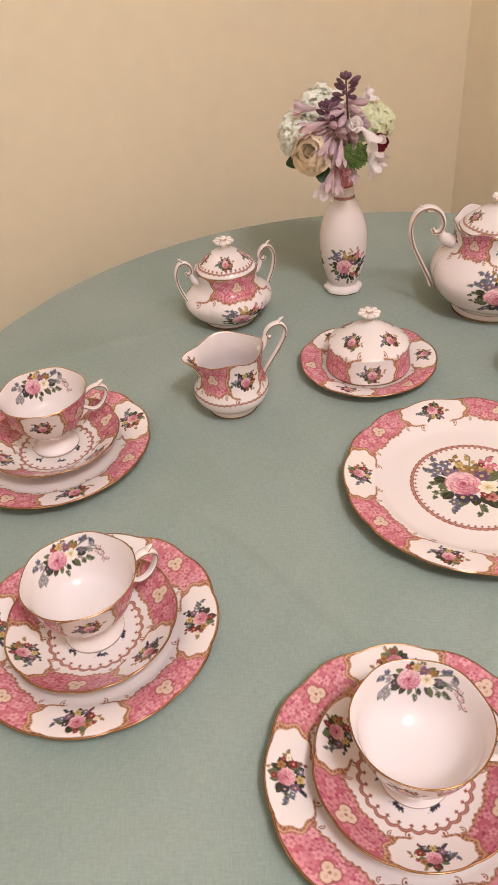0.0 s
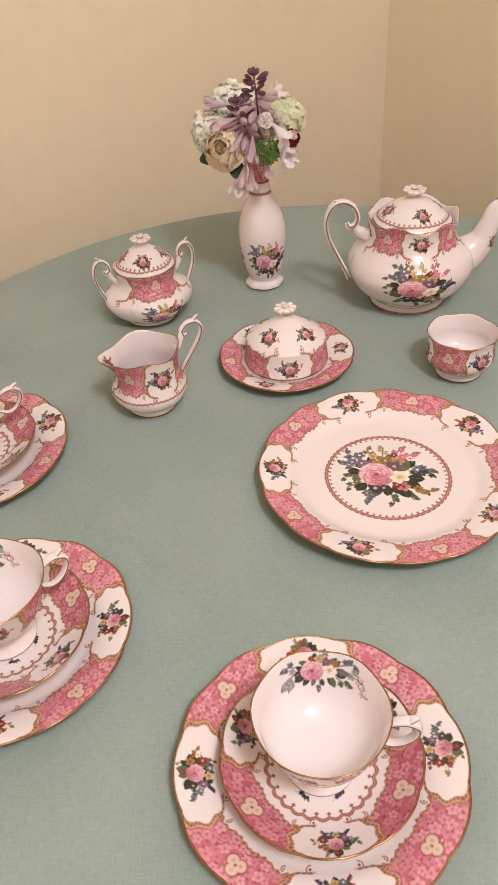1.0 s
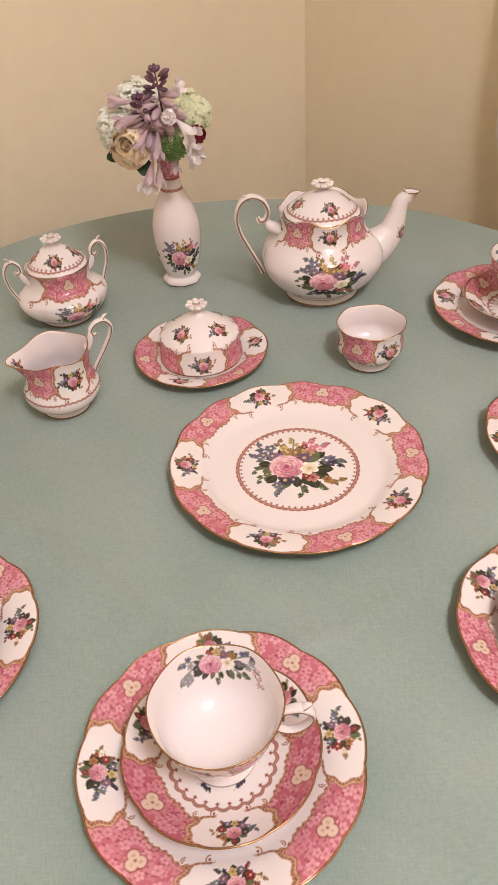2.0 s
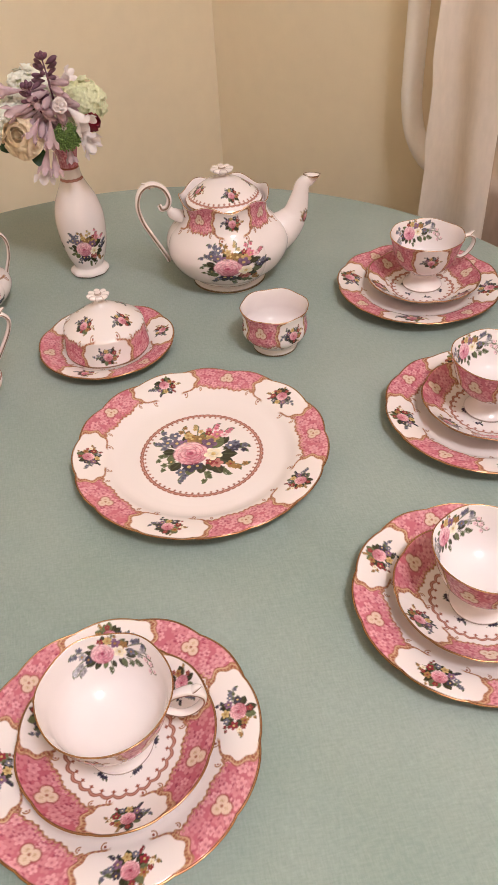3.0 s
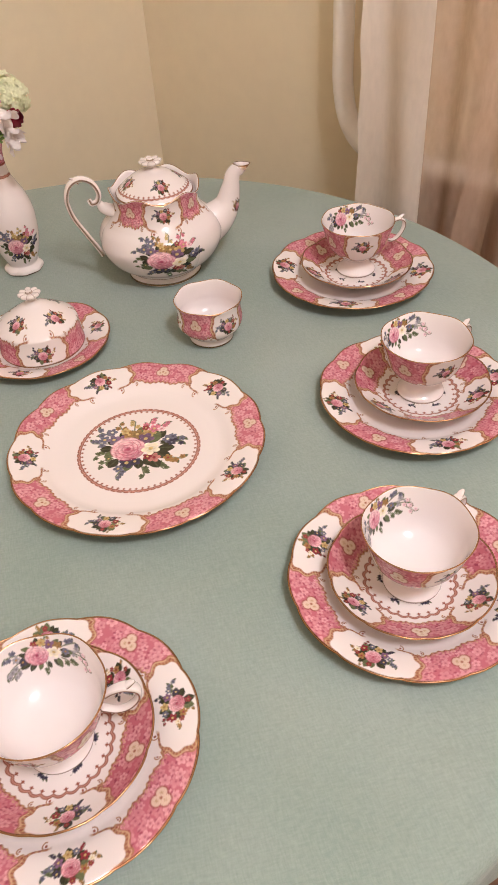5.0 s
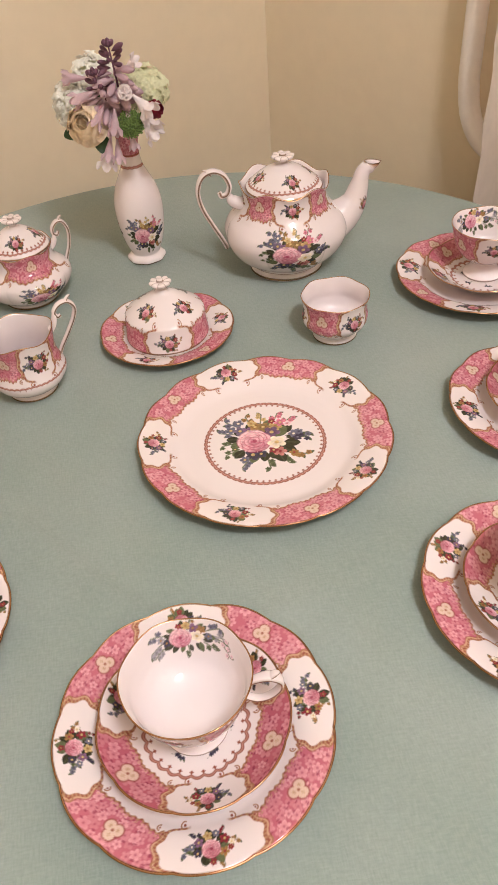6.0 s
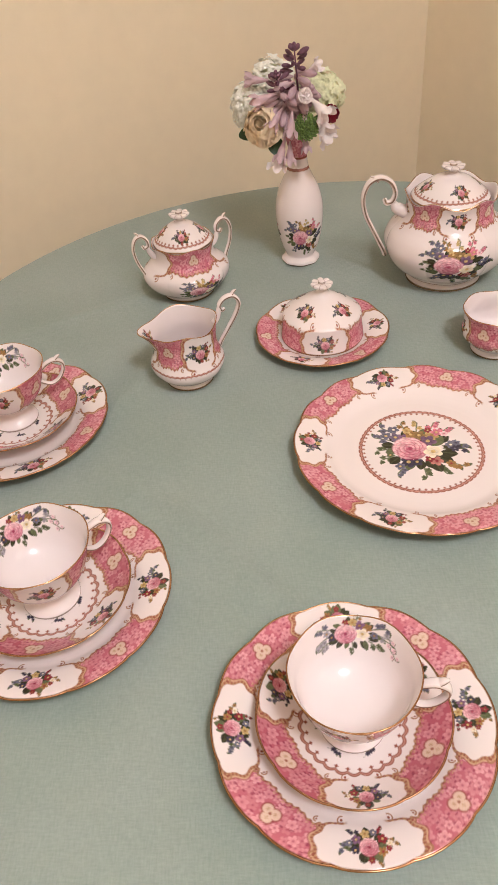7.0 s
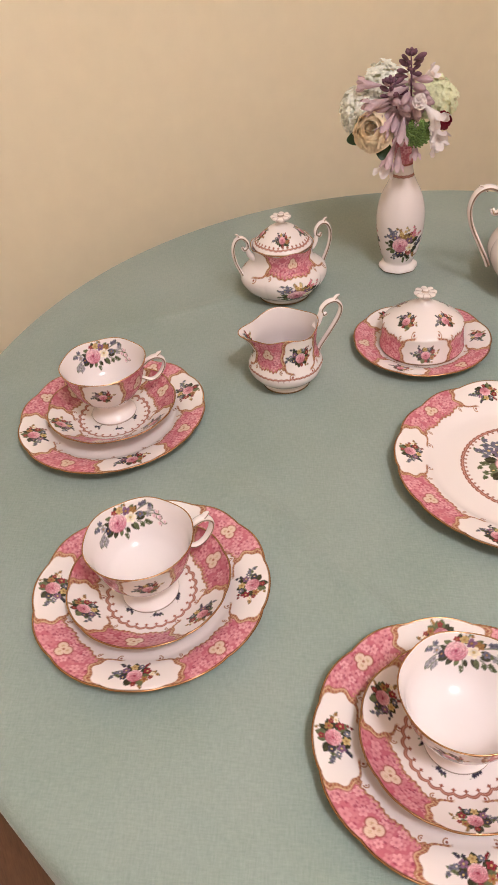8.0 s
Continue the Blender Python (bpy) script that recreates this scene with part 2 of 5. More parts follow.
class Spray:
    """Draws painted flowers about a centre on a print; lengths are in units of the spray's width."""

    def __init__(self, pr, u, v, width, turn=0.0, grain=0.0007, reach=0.75, flip=1):
        c, s = math.cos(turn), math.sin(turn)
        x, y = (u * c + v * s) / width * flip, (-u * s + v * c) / width
        self.where = np.nonzero((np.abs(x.reshape(-1)) < reach) & (np.abs(y.reshape(-1)) < reach))[0]
        self.x, self.y = x.reshape(-1)[self.where], y.reshape(-1)[self.where]
        self.pr, self.e = pr, grain / width

    def leaf(self, px, py, l, a, col=C_GREEN, fat=0.30):
        dx, dy = self.x - px, self.y - py
        s, t = (dx * math.cos(a) + dy * math.sin(a)) / l, (-dx * math.sin(a) + dy * math.cos(a)) / l
        half = fat * np.sin(np.pi * np.clip(s, 0, 1)) ** 0.8
        m = soft((np.abs(t) - half) * l, self.e) * (s > 0) * (s < 1)
        rib = np.clip(1 - np.abs(t) / 0.08, 0, 1) * 0.35
        self.pr.lay(self.where, m, np.asarray(col)[None] * (1 - rib[:, None]) + C_GREEN_MID[None] * rib[:, None])

    def flower(self, px, py, r, col, core=C_YELLOW, petals=5, a=0.0):
        dx, dy = self.x - px, self.y - py
        rho, phi = np.hypot(dx, dy), np.arctan2(dy, dx) + a
        edge = r * (0.62 + 0.38 * np.abs(np.cos(petals / 2 * phi)))
        shade = np.clip(0.62 + 0.5 * rho / r, 0, 1.08)[:, None]
        self.pr.lay(self.where, soft(rho - edge, self.e), np.asarray(col)[None] * shade)
        self.pr.lay(self.where, soft(rho - r * 0.24, self.e), core)

    def rose(self, px, py, r, main=C_ROSE, pale=C_ROSE_PALE, dark=C_ROSE_DARK, a=0.0):
        """A cabbage rose: rings of overlapping petals, pale at their edges, round a dark heart."""
        rho = np.hypot(self.x - px, self.y - py)
        self.pr.lay(self.where, soft(rho - r * 0.86, self.e), dark * 0.5 + main * 0.5)
        for count, ring, size, deep in ((6, 0.60, 0.46, 0.25), (6, 0.44, 0.42, 0.40), (5, 0.26, 0.36, 0.62), (3, 0.10, 0.26, 0.80)):
            for k in range(count):
                g = a + 2 * math.pi * k / count + ring * 9
                cx, cy = px + r * ring * math.cos(g), py + r * ring * math.sin(g) * 0.92
                dx, dy = self.x - cx, self.y - cy
                s, t = dx * math.cos(g) + dy * math.sin(g), -dx * math.sin(g) + dy * math.cos(g)
                d = np.hypot(s * 1.25, t * 0.95) - r * size
                lit = np.clip(0.5 + s / (r * size) * 0.6 + 0.22 * math.sin(g), 0, 1)[:, None]
                inner, outer = main * (1 - deep) + dark * deep, pale * (1 - deep * 0.55) + main * deep * 0.55
                self.pr.lay(self.where, soft(d - r * 0.04, self.e) * 0.55, dark * 0.6 + main * 0.4)
                self.pr.lay(self.where, soft(d + r * 0.02, self.e), inner[None] * (1 - lit) + outer[None] * lit)
        self.pr.lay(self.where, soft(np.hypot(self.x - px - 0.03 * r, self.y - py) - r * 0.13, self.e) * 0.8, dark)
        side = np.clip(((self.x - px) * 0.5 - (self.y - py)) / r - 0.05, 0, 1)
        self.pr.lay(self.where, soft(rho - r * 0.98, self.e) * side * 0.55, dark)
        self.pr.lay(self.where, soft(rho - r * 0.98, self.e) * np.clip(-side + ((self.y - py) - (self.x - px) * 0.5) / r - 0.2, 0, 1) * 0.45, pale)

    def twig(self, x0, y0, x1, y1, w=0.012, col=C_GREEN_MID):
        dx, dy = x1 - x0, y1 - y0
        k = np.clip(((self.x - x0) * dx + (self.y - y0) * dy) / (dx * dx + dy * dy), 0, 1)
        d = np.hypot(self.x - x0 - k * dx, self.y - y0 - k * dy)
        self.pr.lay(self.where, soft(d - w, self.e) * 0.9, col)

    def sprig(self, px, py, a, length, rng, col):
        """A thin stalk with small flowers and leaves."""
        ex, ey = px + length * math.cos(a), py + length * math.sin(a)
        self.twig(px, py, ex, ey, 0.008)
        for k in (0.45, 0.72, 1.0):
            s = rng.choice((-1, 1))
            qx, qy = px + (ex - px) * k, py + (ey - py) * k
            self.leaf(qx, qy, length * 0.42, a + s * 1.0, C_GREEN_MID * 0.8, 0.22)
            self.flower(qx - s * 0.03 * math.sin(a), qy + s * 0.03 * math.cos(a), length * (0.25 - 0.08 * k), col, np.asarray(col) * 0.55, a=rng.random())

    def worn(self, amount=0.16, seed=1):
        """Uneven brushwork: small shifts of tone over what is painted."""
        n = np.sin(self.x * 61 + 3 * np.sin(self.y * 47 + seed)) * np.sin(self.y * 71 + 2 * np.sin(self.x * 53)) * amount
        c = self.pr.col[self.where]
        painted = np.clip((np.abs(c - np.array(C_WHITE)).sum(1) - 0.12) * 4, 0, 1)
        self.pr.col[self.where] = np.clip(c * (1 + n * painted)[:, None], 0, 1)

    def small(self, seed, blue=-1):
        """A little posy: a rose among dark leaves, with red, yellow and blue heads and short sprigs."""
        rng = random.Random(seed)
        self.sprig(blue * 0.17, 0.05, math.pi * (blue < 0) - blue * 0.30, 0.24, rng, C_BLUE)
        self.sprig(blue * 0.12, 0.13, math.pi / 2 - blue * 0.75, 0.17, rng, C_BLUE_DARK)
        self.sprig(blue * 0.15, -0.07, math.pi * (blue < 0) + blue * 0.5, 0.17, rng, C_GREEN_MID)
        self.sprig(-blue * 0.17, 0.02, math.pi * (blue > 0) + rng.uniform(-0.3, 0.3), 0.20, rng, C_OCHRE)
        self.sprig(-blue * 0.12, 0.12, math.pi / 2 + blue * 0.6, 0.15, rng, C_RED)
        self.sprig(-blue * 0.08, -0.12, -math.pi / 2 - blue * 0.5, 0.15, rng, C_OCHRE)
        for k in range(15):
            a = k / 15 * 2 * math.pi + rng.uniform(-0.2, 0.2)
            self.leaf(0.11 * math.cos(a), 0.10 * math.sin(a), rng.uniform(0.13, 0.21), a + rng.uniform(-0.4, 0.4), C_GREEN if rng.random() < 0.75 else C_GREEN_MID, 0.33)
        for px, py, r, col, core in ((-0.19, 0.09, 0.074, C_RED, C_YELLOW), (0.04, 0.175, 0.070, C_YELLOW, C_OCHRE), (-0.17, -0.09, 0.070, C_OCHRE, C_RED), (-0.28, 0.02, 0.050, C_CREAMY, C_YELLOW), (0.0, -0.20, 0.050, C_RED, C_OCHRE),
                                     (0.17, 0.10, 0.070, C_MAUVE, C_YELLOW), (-0.08, 0.19, 0.055, C_BLUE, C_CREAMY), (0.20, -0.05, 0.062, C_BLUE_DARK, C_YELLOW), (-0.26, -0.05, 0.045, C_RED, C_OCHRE), (0.27, 0.06, 0.05, C_BLUE, C_CREAMY)):
            self.flower(blue * px, py, r, col, core, a=rng.random() * 3)
        self.rose(blue * 0.01, -0.02, 0.138, C_ROSE * 0.3 + C_PINK * 0.7, C_ROSE_PALE * 0.75 + C_ROSE * 0.25, C_ROSE_DARK * 0.6 + C_RED * 0.3, a=rng.random() * 6)
        self.worn(0.22, seed)

    def grand(self, seed):
        """The large bouquet: a big rose, a white blossom and a pansy among dark leaves and blue, gold and pink sprays."""
        rng = random.Random(seed)
        for px, py, a, l, col in ((-0.20, 0.24, 2.3, 0.20, C_BLUE), (-0.26, 0.16, 2.8, 0.18, C_BLUE), (-0.10, 0.26, 1.8, 0.16, C_OCHRE), (0.00, 0.27, 1.4, 0.15, C_YELLOW), (0.12, 0.25, 1.0, 0.17, C_ROSE), (0.20, 0.20, 0.6, 0.17, C_ROSE), (0.22, 0.04, 0.1, 0.22, C_BLUE),
                                  (0.22, 0.00, -0.15, 0.20, C_BLUE_DARK), (0.20, -0.18, -0.6, 0.20, C_OCHRE), (0.10, -0.22, -1.1, 0.16, C_GREEN_MID), (-0.02, -0.22, -1.5, 0.17, C_GREEN_MID), (-0.18, -0.20, -2.3, 0.16, C_BLUE), (-0.27, -0.06, -2.8, 0.15, C_GREEN_MID), (-0.28, 0.04, 3.2, 0.15, C_GREEN_MID)):
            self.sprig(px, py, a + rng.uniform(-0.15, 0.15), l, rng, col)
        for px, py, l, a in ((-0.24, 0.08, 0.14, 2.9), (-0.23, 0.03, 0.13, 3.5), (0.17, 0.10, 0.16, 0.35), (0.18, -0.05, 0.17, -0.25), (0.16, -0.12, 0.15, -0.7), (0.03, -0.14, 0.15, -1.3), (-0.02, -0.15, 0.14, -1.9), (0.09, -0.18, 0.16, -1.2), (-0.22, -0.08, 0.15, -2.6),
                             (-0.08, 0.16, 0.15, 1.9), (0.05, 0.18, 0.14, 1.3), (0.16, 0.16, 0.13, 0.8), (-0.18, 0.14, 0.14, 2.3), (-0.12, -0.14, 0.15, -2.0), (0.22, 0.02, 0.13, 0.1), (0.0, 0.1, 0.2, 1.7), (0.1, 0.05, 0.2, 0.8), (0.1, -0.05, 0.2, -0.9)):
            self.leaf(px, py, l, a + rng.uniform(-0.2, 0.2), C_GREEN if rng.random() < 0.8 else C_GREEN_MID, 0.36)
        for px, py, r, col, core in ((-0.22, 0.33, 0.058, C_BLUE, C_CREAMY), (-0.31, 0.24, 0.062, C_BLUE, C_YELLOW), (-0.22, 0.21, 0.070, C_BLUE * 0.6 + C_MAUVE * 0.4, C_YELLOW), (-0.14, 0.19, 0.060, C_MAUVE, C_YELLOW), (-0.06, 0.24, 0.068, C_OCHRE, C_YELLOW), (-0.09, 0.30, 0.050, C_YELLOW, C_OCHRE), (0.02, 0.22, 0.072, C_OCHRE * 0.7 + C_GREEN_MID * 0.3, C_YELLOW),
                                     (0.14, 0.20, 0.075, C_YELLOW * 0.6 + C_OCHRE * 0.4, C_OCHRE), (0.20, 0.25, 0.060, C_ROSE, C_YELLOW), (0.27, 0.22, 0.045, C_ROSE_PALE, C_ROSE), (0.12, 0.29, 0.042, C_RED, C_YELLOW), (0.30, 0.05, 0.058, C_BLUE, C_CREAMY), (0.36, 0.07, 0.045, C_BLUE, C_BLUE_DARK), (0.33, -0.01, 0.048, C_BLUE_DARK, C_BLUE),
                                     (-0.15, -0.165, 0.084, C_BLUE_DARK, C_YELLOW), (-0.24, -0.22, 0.052, C_BLUE, C_YELLOW), (-0.07, -0.17, 0.062, C_BLUE_DARK, C_YELLOW), (0.12, -0.175, 0.068, C_ROSE * 0.5 + C_OCHRE * 0.5, C_RED), (0.06, -0.14, 0.05, C_RED, C_YELLOW), (0.25, -0.22, 0.050, C_OCHRE, C_RED), (-0.31, -0.05, 0.042, C_GREEN_MID, C_YELLOW)):
            self.flower(px, py, r, col, core, a=rng.random() * 3)
        self.flower(0.09, 0.125, 0.088, C_MAUVE * 0.7 + C_BLUE_DARK * 0.3, C_YELLOW, a=0.3)
        self.rose(-0.105, 0.03, 0.178, a=2.0)
        self.flower(0.112, -0.035, 0.096, C_CREAMY, C_YELLOW, a=0.6)
        self.worn(0.22, seed)


def chintz(pr, where, u, v, seed, cell=0.0066, depth=1.0):
    """Pink ground covered with paler five-petalled blossoms, outlined in crimson, with dark specks between."""
    rng = np.random.RandomState(seed)
    u, v = u.reshape(-1)[where], v.reshape(-1)[where]
    if len(u) == 0:
        return
    lo, hi = (u.min() - cell, v.min() - cell), (u.max() + cell, v.max() + cell)
    gx, gy = np.meshgrid(np.arange(lo[0], hi[0], cell), np.arange(lo[1], hi[1], cell))
    px, py = gx + rng.uniform(-0.40, 0.40, gx.shape) * cell, gy + rng.uniform(-0.40, 0.40, gx.shape) * cell
    rx, turn, tone = rng.uniform(0.46, 0.74, gx.shape) * cell, rng.uniform(0, 6, gx.shape), rng.uniform(0.25, 1, gx.shape)
    cx, cy = ((u - lo[0]) / cell + 0.5).astype(int), ((v - lo[1]) / cell + 0.5).astype(int)
    speck, best, line = np.zeros(len(u)), np.zeros(len(u)), np.zeros(len(u))
    for oy in (-1, 0, 1):
        for ox in (-1, 0, 1):
            ix, iy = np.clip(cx + ox, 0, gx.shape[1] - 1), np.clip(cy + oy, 0, gx.shape[0] - 1)
            dx, dy = u - px[iy, ix], v - py[iy, ix]
            rho, phi = np.hypot(dx, dy), np.arctan2(dy, dx) + turn[iy, ix]
            edge = rx[iy, ix] * (0.58 + 0.42 * np.abs(np.cos(2.5 * phi)))
            m = soft(rho - edge, 0.0010) * tone[iy, ix] * np.clip(0.45 + 0.75 * rho / rx[iy, ix], 0, 1)
            best = np.maximum(best, m)
            line = np.maximum(line, soft(np.abs(rho - edge - 0.0003) - 0.0002, 0.0009) * 0.34 * tone[iy, ix])
            speck = np.maximum(speck, soft(rho - 0.0007, 0.0009) * 0.6)
            d2x, d2y = dx - 0.58 * cell * np.cos(turn[iy, ix]), dy - 0.58 * cell * np.sin(turn[iy, ix])
            speck = np.maximum(speck, soft(np.hypot(d2x, d2y * 1.9) - 0.0013, 0.0009) * 0.75)
    col = np.tile(C_PINK, (len(u), 1))
    col = col * (1 - best[:, None]) + C_PINK_LIGHT * best[:, None]
    dark = np.maximum(speck, line)[:, None]
    col = col * (1 - dark) + C_PINK_DARK * dark
    pr.col[where] = col * (1 - (1 - depth) * np.array([0.55, 1.0, 0.9]))


def chintz_band(pr, a, b, deep, half, period, u, v, seed, scroll=1.15, clover=True, depth=1.0):
    """A pink band with white cartouches. a: metres along the band from the nearest cartouche; b: 0 at its inner edge, 1 at its outer."""
    a, b = a.reshape(-1), b.reshape(-1)
    inside = np.nonzero((b > -0.35) & (b < 1.03))[0]
    A, B = np.abs(a[inside]), b[inside]
    phi = np.arctan2((B - 0.50) / 0.58, A / half)
    e = (A / half) ** 2.5 + (np.abs(B - 0.50) / 0.58) ** 2.5
    d1 = (e ** 0.4 - 1 - 0.040 * np.cos(9 * phi)) * (np.cos(phi) ** 2 * half + np.sin(phi) ** 2 * 0.58 * deep)
    q = np.clip((A - half * 0.74) / (period / 2 - half * 0.74), 0, 1)
    inner = 0.07 + 0.12 * np.sin(np.pi * q * 1.5) ** 2 - 0.09 * np.exp(-((q - 1) / 0.22) ** 2) + 0.02 * np.cos(q * 40)
    d2 = (B - inner) * deep
    d = np.minimum(d1, d2)
    chintz(pr, inside[d > 0], u, v, seed, depth=depth)
    bead = 0.5 + 0.5 * np.sin(np.where(d1 < d2, phi * half, A) * 2 * np.pi / 0.0046)
    shut = np.clip((A / half - 0.40) * 9, 0, 1) * (B > -0.14) + (B > 0.35)
    line = soft(np.abs(d1) - 0.0010 * scroll, 0.0008) * np.clip(shut, 0, 1)
    rim_in = soft(np.abs(d2) - 0.0008 * scroll, 0.0008) * (d1 > -0.0005)
    colour = C_RUST[None] * (0.45 + 0.55 * bead[:, None]) + C_TAN[None] * (0.55 - 0.55 * bead[:, None])
    pr.lay(inside, soft(d1 - 0.0021 * scroll, 0.0008) * (d1 > 0.0008 * scroll) * (d2 > 0) * 0.8, C_TAN[None] * (0.95 + 0.08 * bead[:, None]))
    pr.lay(inside, soft(np.abs(d1 - 0.0025 * scroll) - 0.0004, 0.0006) * (d2 > 0) * 0.8, C_RUST)
    pr.lay(inside, np.maximum(line, rim_in), colour)
    pr.lay(inside, soft(np.abs(d2 - 0.0020 * scroll) - 0.0004, 0.0006) * 0.6 * (bead < 0.6) * (d1 > 0), C_TAN)
    for ca, cb, rad in ((half * 0.56, -0.09, 0.0026), (half * 0.98, 0.20, 0.0020), (half * 0.93, 0.86, 0.0020), (half * 1.10, 0.06, 0.0018)):
        rho = np.hypot(A - ca, (B - cb) * deep)
        pr.lay(inside, soft(np.abs(rho - rad * scroll) - 0.0005 * scroll, 0.0006) * (A > ca - rad * 0.2), C_RUST * 0.7 + C_TAN * 0.3)
        pr.lay(inside, soft(rho - rad * 0.40 * scroll, 0.0006), C_RUST)
    if clover:
        x, y = period / 2 - A, (B - 0.58) * deep
        s = 0.0033 * scroll
        angles = (math.pi / 2, math.pi / 2 + 2.1, math.pi / 2 - 2.1)
        m, ring = np.zeros(len(A)), np.zeros(len(A))
        for ang in angles:
            rho = np.hypot(x - s * 0.95 * abs(math.cos(ang)), y - s * 0.95 * math.sin(ang)) + 0.0003 * np.sin(x * 5200) * np.sin(y * 4700)
            m = np.maximum(m, soft(rho - s * 1.0, 0.0008))
            ring = np.maximum(ring, soft(rho - s * 1.30, 0.0009))
        pr.lay(inside, ring * 0.85, C_RUST * 0.75 + C_PINK_DARK * 0.25)
        pr.lay(inside, m * 0.9, C_BEIGE * 0.86 + C_PINK_LIGHT * 0.14)
        pr.lay(inside, m * np.clip(1.6 * np.sin(x * 2300 + 1.1) * np.sin(y * 2700 + x * 900), 0, 1) * 0.35, C_TAN)
        for ang in angles:
            rho = np.hypot(x - s * 0.95 * abs(math.cos(ang)), (y - s * 0.95 * math.sin(ang)) * 0.8)
            pr.lay(inside, soft(rho - s * 0.24 - 0.0004 * np.sin(x * 3900 + y * 2700), 0.0010) * 0.35, C_OCHRE * 0.7 + C_RUST * 0.3)
        pr.lay(inside, soft(np.hypot(x, y) - s * 0.30, 0.0007) * 0.9, C_RUST)


def scallop_ring(pr, rho, theta, r0, n, thick=0.0009, inward=1, amp=0.0007, spots=0.0010):
    """A garland of scallops: two rust-coloured lines with a pale pink core, and a row of small sprigs at its cusps."""
    rho, theta = rho.reshape(-1), theta.reshape(-1)
    wave = amp * np.abs(np.sin(n / 2 * theta))
    every = np.arange(pr.n)
    d = np.abs(rho - r0 - wave * inward)
    pr.lay(every, soft(d - thick * 1.45, 0.0007), C_RUST)
    pr.lay(every, soft(d - thick * 0.40, 0.0006) * 0.62, C_PINK_LIGHT * 0.6 + C_TAN * 0.4)
    along = ((theta * n / (2 * np.pi) + 0.5) % 1 - 0.5) * 2 * np.pi * r0 / n
    gap = rho - r0 + inward * (thick * 1.45 + spots)
    pr.lay(every, soft(np.hypot(along, gap * 0.85) - spots, 0.0007), C_RUST)
    pr.lay(every, soft(np.hypot((np.abs(along) - spots * 1.3) * 1.2, gap * 1.2) - spots * 0.55, 0.0006) * 0.8, C_RUST)


def ring_grid(profile, na, lobes=None):
    """Turns a profile of (r, z) into a grid; lobes(theta, i, r, z) gives a factor on r and a lift in z."""
    theta = np.linspace(0, 2 * np.pi, na, endpoint=False)[None, :]
    r, z = profile[:, :1] + 0 * theta, profile[:, 1:] + 0 * theta
    i = np.linspace(0, 1, len(profile))[:, None] + 0 * theta
    th = theta + 0 * r
    if lobes:
        f, dz = lobes(th, i, r, z)
        r, z = r * f, z + dz
    return np.stack([r * np.cos(th), r * np.sin(th), z], -1), th, r, z


def sweep(pts, width, thick, n=40, sides=14, gild=True, side_axis=None):
    """A strap along a curve in the x-z plane. width, thick: half sizes along the way, across and in the plane. Its edges are gilded."""
    c = curve_through(pts, n)
    ws, ts = np.interp(np.linspace(0, 1, n), np.linspace(0, 1, len(width)), width), np.interp(np.linspace(0, 1, n), np.linspace(0, 1, len(thick)), thick)
    t = np.gradient(c, axis=0)
    t /= np.linalg.norm(t, axis=1)[:, None]
    nrm = np.stack([-t[:, 2], 0 * t[:, 0], t[:, 0]], 1)
    ang = np.linspace(0, 2 * np.pi, sides, endpoint=False)
    ca, sa = np.cos(ang), np.sin(ang)
    V = c[:, None, :] + nrm[:, None, :] * (ts[:, None] * sa[None])[..., None] + np.array([0, 1, 0])[None, None] * (ws[:, None] * ca[None])[..., None]
    V = np.concatenate([c[None, :1] + 0 * V[:1], V, c[None, -1:] + 0 * V[:1]])
    pr = Print(V.shape[:2])
    if gild:
        g = np.tile(np.clip((np.abs(ca) - 0.88) / 0.10, 0, 1)[None] * (sa >= -0.05), (V.shape[0], 1))
        pr.gild(g * 0.9)
    return V, pr.rgba()


def rim_tube(path, rad, sides=8):
    """A closed thin tube along a ring of places."""
    t = np.roll(path, -1, 0) - np.roll(path, 1, 0)
    t /= np.linalg.norm(t, axis=1)[:, None]
    up = np.array([0, 0, 1.0])
    out = np.cross(t, up)
    out /= np.linalg.norm(out, axis=1)[:, None]
    upv = np.cross(out, t)
    ang = np.linspace(0, 2 * np.pi, sides, endpoint=False)
    V = path[None] + rad * (np.cos(ang)[:, None, None] * out[None] + np.sin(ang)[:, None, None] * upv[None])
    return np.concatenate([V, V[:1]])


# ---- room ----
TABLE_Z = 0.75
ROOM = pose(0.562, 1.95, 0, 0, 0, -55.75)
ROOM_X, ROOM_Y, ROOM_Z = 3.9, -3.4, 2.80


def slab(name, lo, hi, mat, label):
    ob = flat(part(name, box(lo, hi), mat))
    ob.matrix_basis = ROOM.copy()
    return tagged(ob, label, name.split("_")[0], kind="structure")


slab("floor", (-0.12, ROOM_Y - 0.12, -0.1), (ROOM_X + 0.12, 0.12, 0.0), FLOORM, "brown wooden floor under the table")
# Ceiling is never in view; added so the bulbs' light bounces down.
slab("ceiling", (-0.12, ROOM_Y - 0.12, ROOM_Z), (ROOM_X + 0.12, 0.12, ROOM_Z + 0.1), CEIL, "unseen white ceiling added to bounce light into the room")
slab("wall_west", (-0.12, ROOM_Y - 0.12, 0), (0.0, 0.12, ROOM_Z), WALL, "smooth cream painted wall behind the round table")
slab("wall_north", (0.0, 0.0, 0), (ROOM_X, 0.12, ROOM_Z), WALL, "smooth cream painted wall with a white heating pipe")
# Two unseen walls behind the camera, added to throw fill light back.
slab("wall_east", (ROOM_X, ROOM_Y - 0.12, 0), (ROOM_X + 0.12, 0.12, ROOM_Z), WALL, "unseen cream wall added to close the room and bounce light")
